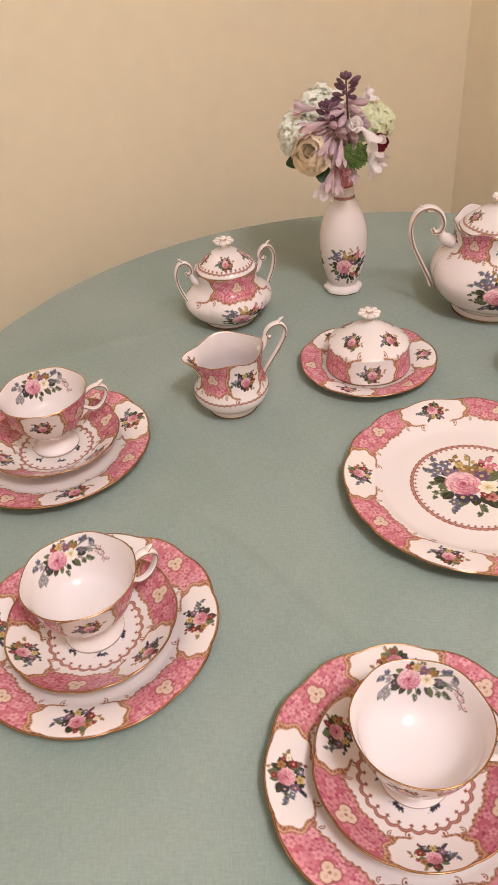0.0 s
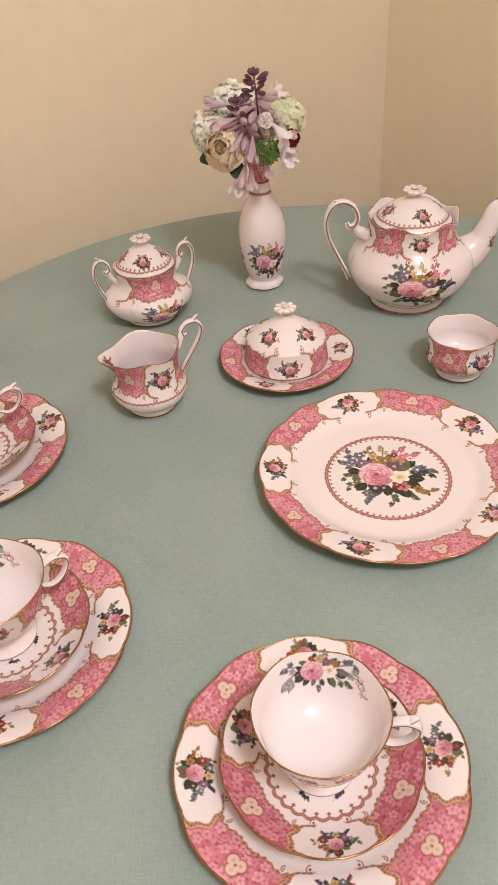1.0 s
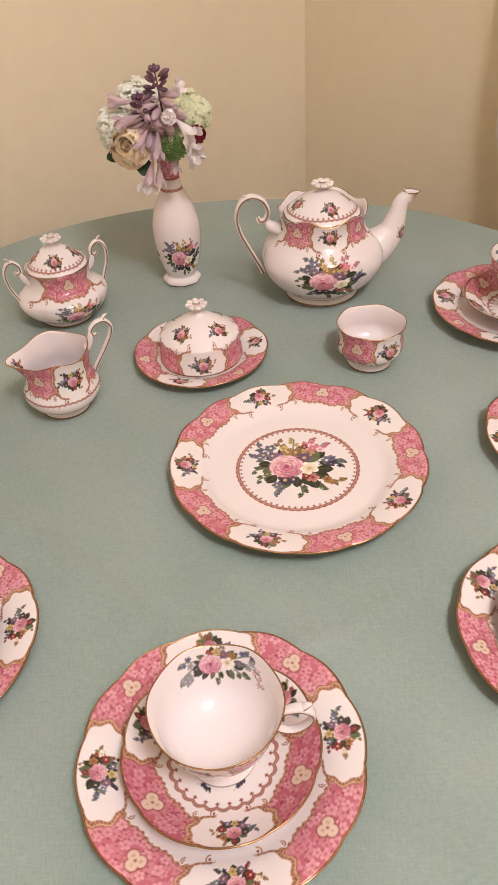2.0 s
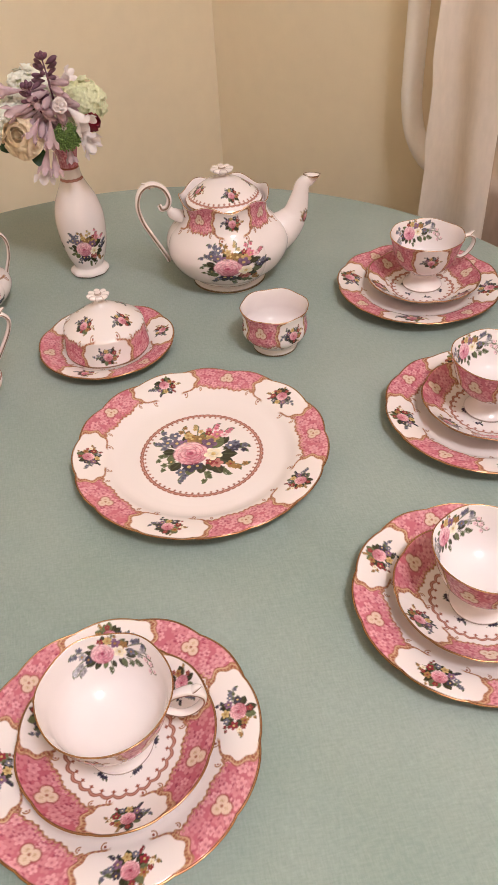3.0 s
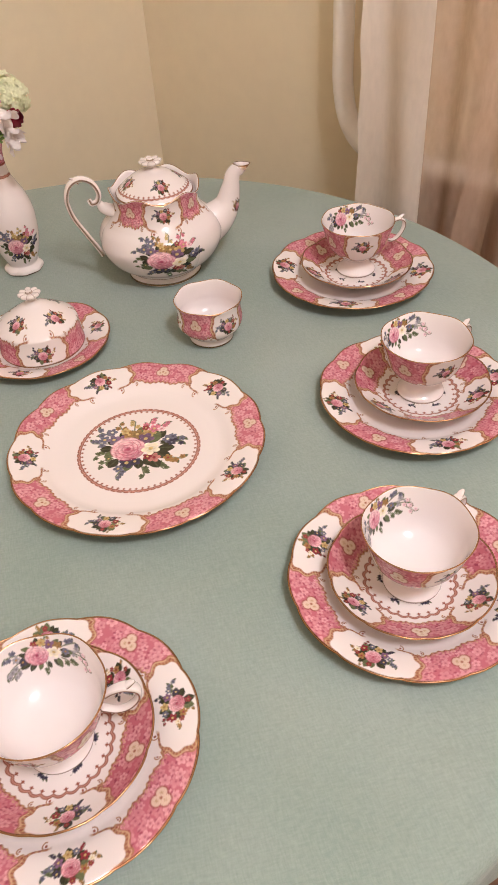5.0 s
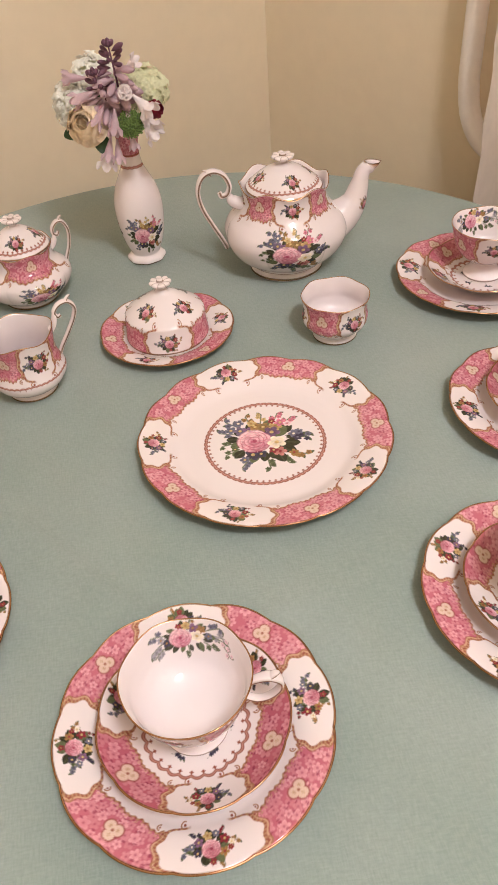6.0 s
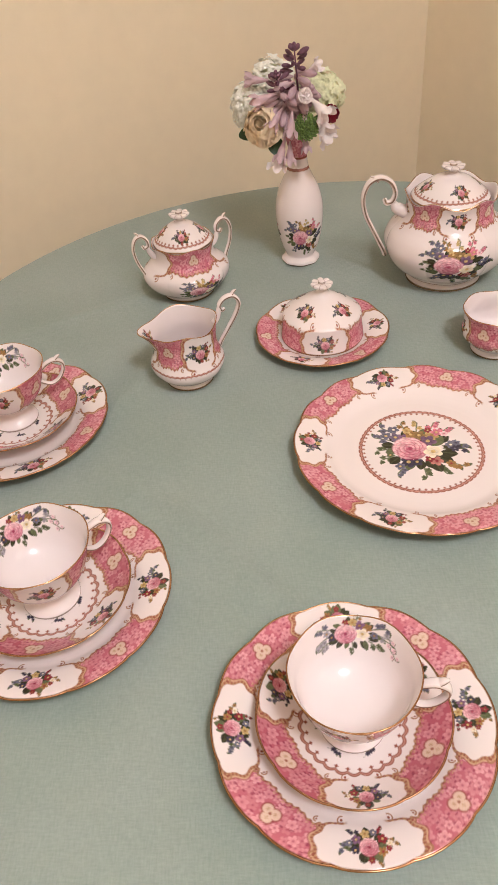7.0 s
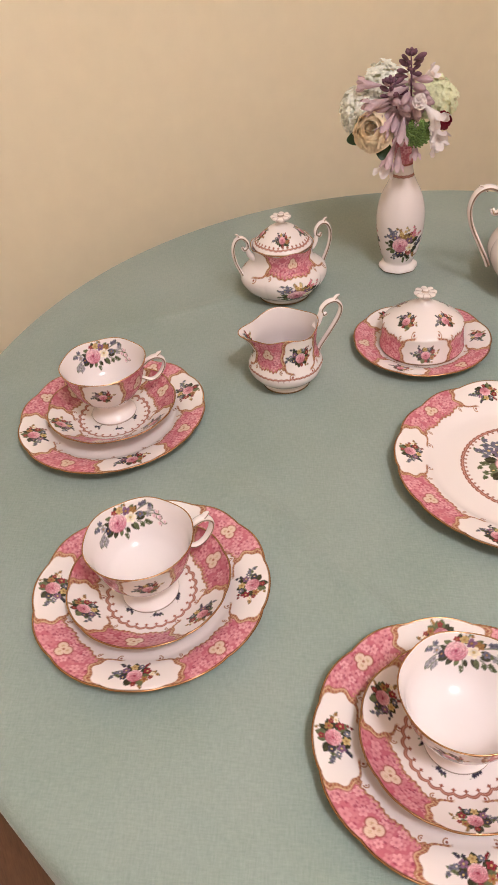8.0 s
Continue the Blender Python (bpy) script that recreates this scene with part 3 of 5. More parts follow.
slab("wall_south", (0.0, ROOM_Y - 0.12, 0), (ROOM_X, ROOM_Y, ROOM_Z), WALL, "unseen cream wall added to close the room and bounce light")


# ---- table and cloth ----
TABLE = (0.272, 0.831)
TABLE_R = 0.592
OVAL = Matrix.Diagonal((0.996, 1.030, 1, 1))


def round_table():
    t = thing("round_table", "round wooden table hidden under a long green cloth", "table", pose(*TABLE, 0) @ OVAL)
    prof = [(0.0, 0.712), (0.56, 0.712), (0.575, 0.716), (0.582, 0.728), (0.576, 0.741), (0.56, 0.745), (0.0, 0.745)]
    V, *_ = ring_grid(np.array(prof), 96)
    part("tabletop", grid_mesh("tabletop", V), WOOD, t)
    prof = [(0.0, 0.06), (0.05, 0.06), (0.06, 0.10), (0.05, 0.20), (0.042, 0.35), (0.055, 0.5), (0.05, 0.62), (0.11, 0.69), (0.12, 0.712), (0.0, 0.712)]
    V, *_ = ring_grid(even(curve_through(prof, 60), 0.02), 32)
    part("pedestal", grid_mesh("pedestal", V), WOOD, t)
    for k in range(4):
        bm = box((0.02, -0.03, 0.0), (0.36, 0.03, 0.075), 0.012)
        for v in bm.verts:
            v.co.z *= 1 - 0.45 * v.co.x / 0.36
        part("foot", bm, WOOD, t).matrix_basis = pose(0, 0, 0.0, 0, 0, 45 + 90 * k)


round_table()


def tablecloth():
    """A round cloth: flat top with faint creases, a soft edge, a hanging skirt in folds."""
    na = 360
    rows = [(r, 0.0) for r in np.linspace(0.0, TABLE_R - 0.016, 150)]
    rows += [(TABLE_R - 0.016 + 0.016 * math.sin(a), -0.016 * (1 - math.cos(a))) for a in np.linspace(0.15, math.pi / 2, 9)]
    rows += [(TABLE_R, -0.016 - h) for h in np.linspace(0.012, 0.50, 32)]
    rows = np.array(rows)
    th = np.linspace(0, 2 * np.pi, na, endpoint=False)[None]
    r, z = rows[:, :1] + 0 * th, rows[:, 1:] + 0 * th
    hang = np.clip((-z - 0.016) / 0.32, 0, 1)
    fold = np.sin(13 * th + 1.3 * np.sin(3 * th)) + 0.4 * np.sin(29 * th + 1.0)
    r = r + hang ** 1.2 * (0.014 * fold - 0.022)
    x, y = r * np.cos(th), r * np.sin(th)
    for px, py, a, l, h in ((-0.14, -0.24, 2.45, 0.24, 0.0011), (-0.02, -0.33, 0.35, 0.2, 0.0007), (0.10, -0.2, 2.2, 0.22, 0.0006), (-0.30, -0.05, 1.2, 0.22, 0.0006), (0.2, -0.42, 1.9, 0.2, 0.0007), (-0.33, 0.2, 0.6, 0.25, 0.0006)):
        s, t = (x - px) * math.cos(a) + (y - py) * math.sin(a), -(x - px) * math.sin(a) + (y - py) * math.cos(a) + 0.012 * np.sin(((x - px) * math.cos(a) + (y - py) * math.sin(a)) * 18)
        z = z + 5.5 * h * np.exp(-(s / l) ** 2 * 3) * np.exp(-(t / 0.011) ** 2)
    V = np.stack([x, y, z], -1)
    ob = part("tablecloth", grid_mesh("tablecloth", V), CLOTH)
    ob.matrix_basis = pose(*TABLE, TABLE_Z - 0.0005) @ OVAL
    return tagged(ob, "plain grey-green cotton tablecloth draped over the round table", "tablecloth")


tablecloth()


# ---- tableware ----
def edge_wave(n, amp, start, end, lift=0.0008):
    """Scalloped rim: the wave fades in from radius start to end."""
    def lobes(th, i, r, z):
        k = np.clip((r - start) / (end - start), 0, 1) ** 2
        w = np.abs(np.cos(n / 2 * th)) ** 0.7 - 0.6
        return 1 + amp * k * w, lift * k * np.cos(n * th)
    return lobes


def near_cartouche(th, n):
    return (th * n / (2 * np.pi) + 0.5) % 1 * (2 * np.pi / n) - np.pi / n


def flatware(R, na, under, rim, centre, fold, half, band, decorate, step=0.00078, centre_step=0.006, waves=12, seed=1, depth=1.0):
    """A plate-like body: mesh with its print, and the rim's ring of places."""
    prof = np.vstack([even(np.array(under, float), 0.012), even(curve_through(rim, 60), step)[1:], even(curve_through(centre, 50), centre_step)[1:]])
    V, th, r, z = ring_grid(prof, na, edge_wave(waves, 0.020, band[0], R))
    pr = Print(V.shape[:2])
    top = (np.arange(len(prof)) >= int(len(even(np.array(under, float), 0.012)) - 1))[:, None] & np.ones_like(th, bool)
    rr = np.where(top, prof[:, :1] + 0 * th, -1.0)
    mid = (band[0] + band[1]) / 2
    a = near_cartouche(th, fold) * mid
    b = np.where(top, (rr - band[0]) / (band[1] - band[0]), -9)
    x, y = rr * np.cos(th), rr * np.sin(th)
    chintz_band(pr, a, b, band[1] - band[0], half, 2 * np.pi * mid / fold, th * mid, rr, seed, depth=depth)
    decorate(pr, np.where(top, x, 9), np.where(top, y, 9), rr, th)
    pr.gild(soft(np.abs(rr - R) - 0.0007, 0.0006) * top)
    k = len(even(np.array(under, float), 0.012)) - 1
    return V, pr.rgba(), V[k]


def place_plate():
    R = 0.1020
    t = thing("side_plate", "white bone china plate with pink floral border", "plate", pose(0, 0, 0), group="place setting plates")

    def posies(pr, x, y, r, th):
        for k in range(4):
            a = k * math.pi / 2
            s = Spray(pr, x - 0.0865 * math.cos(a), y - 0.0865 * math.sin(a), 0.047, a + math.pi / 2)
            s.small(11 + k, -1 if k % 2 else 1)

    V, c, rim = flatware(R, 860, [(0.0, 0.0035), (0.054, 0.003), (0.0555, 0.0), (0.0585, 0.0), (0.061, 0.003), (0.075, 0.0105), (R, 0.0170)],
                         [(R, 0.0188), (0.094, 0.0172), (0.085, 0.0150), (0.076, 0.0122), (0.068, 0.0080), (0.062, 0.0064)], [(0.062, 0.0064), (0.05, 0.006), (0.0, 0.006)],
                         4, 0.036, (0.0715, R), posies, seed=3)
    part("body", grid_mesh("plate_body", V, c), CHINA, t)
    part("gilt_rim", grid_mesh("plate_gilt_rim", rim_tube(rim[::2] + [0, 0, 0.0008], 0.0008)), GILT, t, "thin worn gold rim")
    return t


def saucer():
    R = 0.0690
    t = thing("saucer", "white bone china saucer with deep pink floral border", "saucer", pose(0, 0, 0), group="saucers")

    def posies(pr, x, y, r, th):
        for k in range(3):
            a = k * 2 * math.pi / 3
            Spray(pr, x - 0.0570 * math.cos(a), y - 0.0570 * math.sin(a), 0.038, a + math.pi / 2).small(31 + k, -1 if k % 2 else 1)
        scallop_ring(pr, np.where(r > 0, r, 9), th, 0.0365, 26, 0.0010, 1, 0.0021, 0.0011)
        for k in range(6):
            a = k * math.pi / 3 + 0.3
            Spray(pr, x - 0.0255 * math.cos(a), y - 0.0255 * math.sin(a), 0.018, a + math.pi / 2).sprig(-0.2, 0, 0.2, 0.5, random.Random(k), C_BLUE_DARK)

    V, c, rim = flatware(R, 600, [(0.0, 0.0025), (0.031, 0.002), (0.0325, 0.0), (0.035, 0.0), (0.0365, 0.002), (0.05, 0.0090), (R, 0.0220)],
                         [(R, 0.0236), (0.062, 0.0186), (0.054, 0.0134), (0.046, 0.0090), (0.040, 0.0063), (0.034, 0.0045), (0.022, 0.0040)], [(0.022, 0.0040), (0.012, 0.004), (0.0, 0.004)],
                         3, 0.0275, (0.0435, R), posies, step=0.00075, centre_step=0.005, waves=9, seed=5, depth=0.80)
    part("body", grid_mesh("saucer_body", V, c), CHINA, t)
    part("gilt_rim", grid_mesh("saucer_gilt_rim", rim_tube(rim[::2] + [0, 0, 0.0007], 0.0007)), GILT, t, "thin worn gold rim")
    return t


def cup_shape(th, i, r, z):
    k = np.clip((z - 0.030) / 0.034, 0, 1) ** 1.5
    return 1 + 0.008 * k * np.cos(6 * th), 0.0006 * k * np.cos(6 * th)


def teacup():
    t = thing("teacup", "footed white china teacup with flowers inside", "teacup", pose(0, 0, 0), group="teacups")
    H, R = 0.0675, 0.0455
    out = curve_through([(0.0168, 0.0195), (0.0215, 0.0230), (0.0300, 0.0292), (0.0362, 0.0382), (0.0398, 0.0482), (0.0425, 0.0580), (R, H)], 80)
    inn = curve_through([(R - 0.0012, H + 0.0002), (0.0409, 0.0580), (0.0382, 0.0482), (0.0344, 0.0388), (0.0278, 0.0306), (0.0160, 0.0250), (0.0, 0.0240)], 80)
    o, n = even(out, 0.0009), even(inn, 0.00085)
    prof = np.vstack([o, n])
    V, th, r, z = ring_grid(prof, 400, cup_shape)
    pr = Print(V.shape[:2])
    outside = (np.arange(len(prof)) < len(o))[:, None] & np.ones_like(th, bool)
    arc = np.r_[np.linspace(0, 1, len(o)), np.full(len(n), -9.0)][:, None] + 0 * th
    mid = 0.040
    chintz_band(pr, near_cartouche(th - 0.27, 3) * mid, np.where(outside, (arc - 0.24) / 0.76, -9), 0.040, 0.021, 2 * np.pi * mid / 3, th * mid, z, 9)
    for k in range(3):
        u = (((th - 0.27 - k * 2 * np.pi / 3 + np.pi) % (2 * np.pi)) - np.pi) * mid
        Spray(pr, np.where(outside, u, 9), z - 0.050, 0.032, 0).small(51 + k, 1 if k % 2 else -1)
    depth = np.r_[np.full(len(o), 9.0), np.linspace(0, 0.066, len(n))][:, None] + 0 * th
    u = (((th - 1.64 + np.pi) % (2 * np.pi)) - np.pi) * 0.040
    s = Spray(pr, np.where(outside, 9, -u), -(depth - 0.0150), 0.070, 0, reach=1.0)
    rng = random.Random(4)
    pale_blue = C_BLUE * 0.55 + np.array(C_WHITE) * 0.35
    for px, py, a, length, col in ((0.24, 0.03, 0.15, 0.20, pale_blue), (0.22, 0.08, 0.45, 0.16, C_BLUE), (0.42, -0.02, -0.5, 0.15, C_ROSE_PALE), (0.36, 0.02, 0.0, 0.14, C_ROSE_PALE), (-0.22, 0.0, math.pi + 0.25, 0.18, pale_blue), (-0.20, 0.07, 2.8, 0.15, C_BLUE),
                                   (-0.22, -0.06, 3.5, 0.16, pale_blue), (0.05, 0.12, 1.4, 0.10, C_OCHRE), (0.20, -0.06, -0.4, 0.16, C_GREEN_MID), (0.02, -0.09, -1.4, 0.12, C_GREEN_MID)):
        s.sprig(px, py, a, length, rng, col)
    for k in range(17):
        a = k / 17 * 2 * math.pi
        s.leaf(0.17 * math.cos(a) + 0.03, 0.09 * math.sin(a), rng.uniform(0.08, 0.14), a + rng.uniform(-0.6, 0.6), C_GREEN if k % 3 else C_GREEN_MID, 0.27)
    for px, py, rad, col in ((0.09, 0.11, 0.060, C_MAUVE), (0.02, 0.14, 0.048, C_YELLOW), (0.17, 0.09, 0.050, C_OCHRE), (-0.05, 0.14, 0.035, C_RED), (0.25, 0.02, 0.045, C_BLUE), (-0.2, -0.02, 0.050, C_BLUE_DARK), (-0.25, 0.04, 0.045, pale_blue)):
        s.flower(px, py, rad, col, C_OCHRE, a=rng.random() * 3)
    s.flower(0.125, 0.01, 0.072, C_CREAMY, C_YELLOW)
    s.rose(-0.05, 0.0, 0.122, a=1.0)
    s.worn(0.2, 4)
    part("bowl", grid_mesh("teacup_bowl", V, pr.rgba()), CHINA, t)
    foot = even(curve_through([(0.0, 0.0015), (0.0205, 0.0010), (0.0232, 0.0), (0.0245, 0.0012), (0.0236, 0.0040), (0.0192, 0.0082), (0.0166, 0.0130), (0.0160, 0.0172), (0.0174, 0.0204), (0.0, 0.0220)], 70), 0.0012)
    V, th, r, z = ring_grid(foot, 120)
    pr = Print(V.shape[:2])
    pr.gild(soft(np.abs(z - 0.0012) - 0.0006, 0.0006) * (r > 0.021))
    part("foot_ring", grid_mesh("teacup_foot", V, pr.rgba()), CHINA, t)
    top = ring_grid(np.array([(R - 0.0006, H)]), 200, cup_shape)[0][0]
    part("gilt_rim", grid_mesh("teacup_gilt_rim", rim_tube(top, 0.0006)), GILT, t, "thin worn gold rim")
    V, c = sweep([(0.0413, 0, 0.0515), (0.0470, 0, 0.0560), (0.0560, 0, 0.0582), (0.0632, 0, 0.0532), (0.0630, 0, 0.0440), (0.0560, 0, 0.0340), (0.0465, 0, 0.0308), (0.0364, 0, 0.0372)],
                 [0.0030, 0.0038, 0.0046, 0.0042, 0.0034, 0.0030, 0.0034], [0.0022, 0.0022, 0.0020, 0.0020, 0.0019, 0.0019, 0.0021], 44)
    part("handle", grid_mesh("teacup_handle", V, c), CHINA, t)
    V, c = sweep([(0.0560, 0, 0.0580), (0.0598, 0, 0.0608), (0.0630, 0, 0.0622)], [0.0036, 0.0030, 0.0012], [0.0016, 0.0016, 0.0008], 12)
    part("thumb_rest", grid_mesh("teacup_thumb_rest", V, c), CHINA, t)
    return t


PLATE_LIFT, SAUCER_LIFT, CUP_LIFT = TABLE_Z, TABLE_Z + 0.0062, TABLE_Z + 0.0104
# plan of the six place settings: plate, its turn, saucer, its turn, cup, its handle's direction, size
SETTINGS = [
    ((0.2222, 0.4108), 1, (0.2228, 0.4105), -88, (0.2230, 0.4120), -7, 0.988),
    ((-0.0190, 0.5400), 2, (-0.0190, 0.5380), -32, (-0.0200, 0.5400), 33, 1.006),
    ((-0.1090, 0.7860), 26, (-0.1080, 0.7870), -30, (-0.1095, 0.7930), 24, 1.03),
    ((0.5140, 0.4675), 47, (0.5140, 0.4650), -47, (0.5155, 0.4650), 29, 0.972),
    ((0.6240, 0.6870), -5, (0.6290, 0.6880), -40, (0.6300, 0.6915), 20, 1.008),
    ((0.6550, 0.9520), -26, (0.6590, 0.9480), -60, (0.6620, 0.9560), 2, 1.032),
]
PLATE_NOTES = ("near the table's edge", "beside the milk jug", "under its saucer", "near the table's edge", "between two other settings", "beside the teapot")
first = None
for (pp, pt, sp, st, cp, ct, size), note in zip(SETTINGS, PLATE_NOTES):
    big = Matrix.Diagonal((size, size, size, 1))
    poses = [pose(*pp, PLATE_LIFT, 0, 0, pt) @ big @ Matrix.Diagonal((0.991, 0.991, 1, 1)), pose(*sp, SAUCER_LIFT + 0.006 * (size - 1), 0, 0, st) @ big, pose(*cp, CUP_LIFT + 0.01 * (size - 1), 0, 0, ct) @ big]
    if first is None:
        first = place_plate(), saucer(), teacup()
        made = first
        for ob, m in zip(made, poses):
            ob.matrix_basis = m
    else:
        made = [copy_thing(ob, m @ Matrix.Diagonal((*(1 / k for k in ob.scale), 1))) for ob, m in zip(first, poses)]
    made[0]["label"] = "white china plate, pink floral border, " + note


def dinner_plate():
    R = 0.1290
    t = thing("dinner_plate", "large white china plate with pink border and central bouquet", "plate", pose(0.3268, 0.7040, TABLE_Z, 0, 0, 174) @ Matrix.Diagonal((0.988, 0.988, 1, 1)))

    def posies(pr, x, y, r, th):
        for k in range(5):
            a = k * 2 * math.pi / 5
            Spray(pr, x - 0.1130 * math.cos(a), y - 0.1130 * math.sin(a), 0.043, a + math.pi / 2).small(71 + k, -1 if k % 2 else 1)
        scallop_ring(pr, np.where(r > 0, r, 9), th, 0.0610, 60, 0.0013, 1, 0.0008, 0.0010)
        s = Spray(pr, x, y, 0.104, math.radians(-174))
        s.grand(6)

    V, c, rim = flatware(R, 1000, [(0.0, 0.0035), (0.074, 0.003), (0.0755, 0.0), (0.079, 0.0), (0.082, 0.003), (0.1, 0.0115), (R, 0.0185)],
                         [(R, 0.0203), (0.119, 0.0185), (0.108, 0.0160), (0.099, 0.0132), (0.091, 0.0090), (0.085, 0.0070), (0.076, 0.0062)], [(0.076, 0.0062), (0.06, 0.006), (0.03, 0.006), (0.0, 0.006)],
                         5, 0.0365, (0.0985, R), posies, centre_step=0.0008, waves=15, seed=8)
    part("body", grid_mesh("dinner_plate_body", V, c), CHINA, t)
    part("gilt_rim", grid_mesh("dinner_plate_gilt_rim", rim_tube(rim[::2] + [0, 0, 0.0008], 0.0008)), GILT, t, "thin worn gold rim")


dinner_plate()


def finial(parent, z, r=0.0130):
    """A flower-shaped lid knob with gilded petals."""
    prof = even(curve_through([(0.0055, -0.009), (0.0048, -0.003), (0.0085, 0.0002), (r, 0.0018), (r * 0.95, 0.0046), (r * 0.6, 0.0052), (r * 0.36, 0.0050), (0.0040, 0.0072), (0.0, 0.0078)], 60), 0.0005)

    def petals(th, i, rr, zz):
        k = np.clip(rr / r - 0.35, 0, 1)
        return 1 + 0.26 * k * (np.abs(np.cos(4 * th)) - 0.5), 0.0022 * k * np.abs(np.cos(4 * th))
    V, th, rr, zz = ring_grid(prof, 120, petals)
    V[..., 2] += z
    pr = Print(V.shape[:2])
    cleft = soft(np.abs(np.cos(4 * th)) - 0.16, 0.2) * (rr > r * 0.42) * (zz > 0.002) * 0.35
    pr.gild(np.maximum(cleft, soft(np.abs(rr - r * 0.33) - 0.0003, 0.0006) * (zz > 0.003) * 0.7))
    return part("knob", grid_mesh("knob", V, pr.rgba()), CHINA, parent, "flower-shaped knob with gold lines")


def turned(th, at):
    return ((th - at + np.pi) % (2 * np.pi)) - np.pi


def scroll_handle(parent, pts, width, thick, name="handle", turn=0.0, n=64):
    V, c = sweep(pts, width, thick, n, 16)
    ob = part(name, grid_mesh(name, V, c), CHINA, parent, "scrolled handle with gold lines")
    ob.matrix_basis = pose(0, 0, 0, 0, 0, turn)
    return ob


def teapot():
    t = thing("teapot", "round white china teapot with lid, pink collar and bouquet", "teapot", pose(0.424, 1.070, TABLE_Z, 0, 0, 0))
    front = math.radians(-90)
    spout_turn = 1.0
    out = [(0.0, 0.002), (0.044, 0.002), (0.0480, 0.0), (0.0505, 0.0015), (0.0498, 0.006), (0.0485, 0.010), (0.0550, 0.0165), (0.0695, 0.028), (0.0790, 0.043), (0.0820, 0.057), (0.0765, 0.072), (0.0660, 0.083), (0.0590, 0.092), (0.0560, 0.102), (0.0562, 0.112), (0.0590, 0.1205)]
    inn = [(0.0576, 0.1208), (0.0535, 0.113), (0.0515, 0.108), (0.040, 0.106)]
    o, n = even(curve_through(out, 220), 0.0009), even(curve_through(inn, 30), 0.002)
    prof = np.vstack([o, n])

    def lobes(th, i, r, z):
        k = np.exp(-((z - 0.050) / 0.034) ** 2)
        top = np.clip((z - 0.104) / 0.016, 0, 1) ** 2
        return 1 + 0.055 * k * (np.abs(np.cos(3 * (th - front))) ** 0.7 - 0.7) , -0.0042 * top * np.cos(6 * (th - front))
    V, th, r, z = ring_grid(prof, 480, lobes)
    pr = Print(V.shape[:2])
    outside = (np.arange(len(prof)) < len(o))[:, None] & np.ones_like(th, bool)
    zz = np.where(outside, prof[:, 1:] + 0 * th, -9)
    mid = 0.058
    chintz_band(pr, near_cartouche(th - front, 4) * mid, np.where(zz > 0.05, (zz - 0.087) / 0.0325, -9), 0.0325, 0.0255, 2 * np.pi * mid / 4, th * mid, z, 12)
    for k in range(4):
        Spray(pr, np.where(outside, turned(th, front + k * np.pi / 2) * mid, 9), zz - 0.103, 0.038).small(91 + k)
    Spray(pr, np.where(outside, turned(th, front - 0.03) * 0.080, 9), (zz - 0.053) * 1.5, 0.104).grand(16)
    Spray(pr, np.where(outside, turned(th, front + 3.2) * 0.080, 9), zz - 0.048, 0.080).grand(17)
    pr.gild(np.maximum(soft(np.abs(zz - 0.003) - 0.0012, 0.0008) * (r > 0.047), soft(np.abs(zz - 0.0112) - 0.0005, 0.0006)))
    part("body", grid_mesh("teapot_body", V, pr.rgba()), CHINA, t)
    top = ring_grid(np.array([(0.0583, 0.1206)]), 240, lobes)[0][0]
    part("gilt_rim", grid_mesh("teapot_gilt_rim", rim_tube(top, 0.0006)), GILT, t, "thin worn gold rim")
    lid_prof = even(curve_through([(0.0, 0.104), (0.040, 0.108), (0.0500, 0.1125), (0.0490, 0.1165), (0.0430, 0.1220), (0.0330, 0.1300), (0.0220, 0.1370), (0.0115, 0.1405), (0.0060, 0.1440), (0.0, 0.1450)], 120), 0.0009)

    def lidlobes(th, i, r, z):
        k = np.clip((r - 0.012) / 0.03, 0, 1)
        return 1 + 0.02 * k * (np.abs(np.cos(3 * (th - front))) - 0.6), 0 * th
    V, th, r, z = ring_grid(lid_prof, 320, lidlobes)
    pr = Print(V.shape[:2])
    up = z > 0.1165
    for k in range(4):
        Spray(pr, np.where(up, turned(th, front + 0.15 + k * np.pi / 2) * 0.032, 9), (0.033 - r), 0.030).small(111 + k, -1)
    scallop_ring(pr, np.where(up, r, 9), th, 0.0445, 40, 0.0007, 1)
    pr.gild(soft(np.abs(z - 0.1150) - 0.0007, 0.0007) * (r > 0.045))
    lid = part("lid", grid_mesh("teapot_lid", V, pr.rgba()), CHINA, t, "domed lid with small posies")
    finial(lid, 0.1480, 0.0135)
    # spout
    axis = curve_through([(0.058, 0, 0.052), (0.079, 0, 0.061), (0.0945, 0, 0.077), (0.1015, 0, 0.098), (0.1065, 0, 0.117), (0.1175, 0, 0.1255)], 60)
    rad = np.interp(np.linspace(0, 1, 60), [0, 0.2, 0.45, 0.7, 0.88, 1], [0.0320, 0.0245, 0.0160, 0.0108, 0.0090, 0.0098])
    tan = np.gradient(axis, axis=0)
    tan /= np.linalg.norm(tan, axis=1)[:, None]
    nrm = np.stack([-tan[:, 2], 0 * tan[:, 0], tan[:, 0]], 1)
    ang = np.linspace(0, 2 * np.pi, 40, endpoint=False)
    outer = axis[:, None] + nrm[:, None] * (rad[:, None] * np.cos(ang)[None])[..., None] + np.array([0, 1.0, 0]) * (rad[:, None] * np.sin(ang)[None] * 0.92)[..., None]
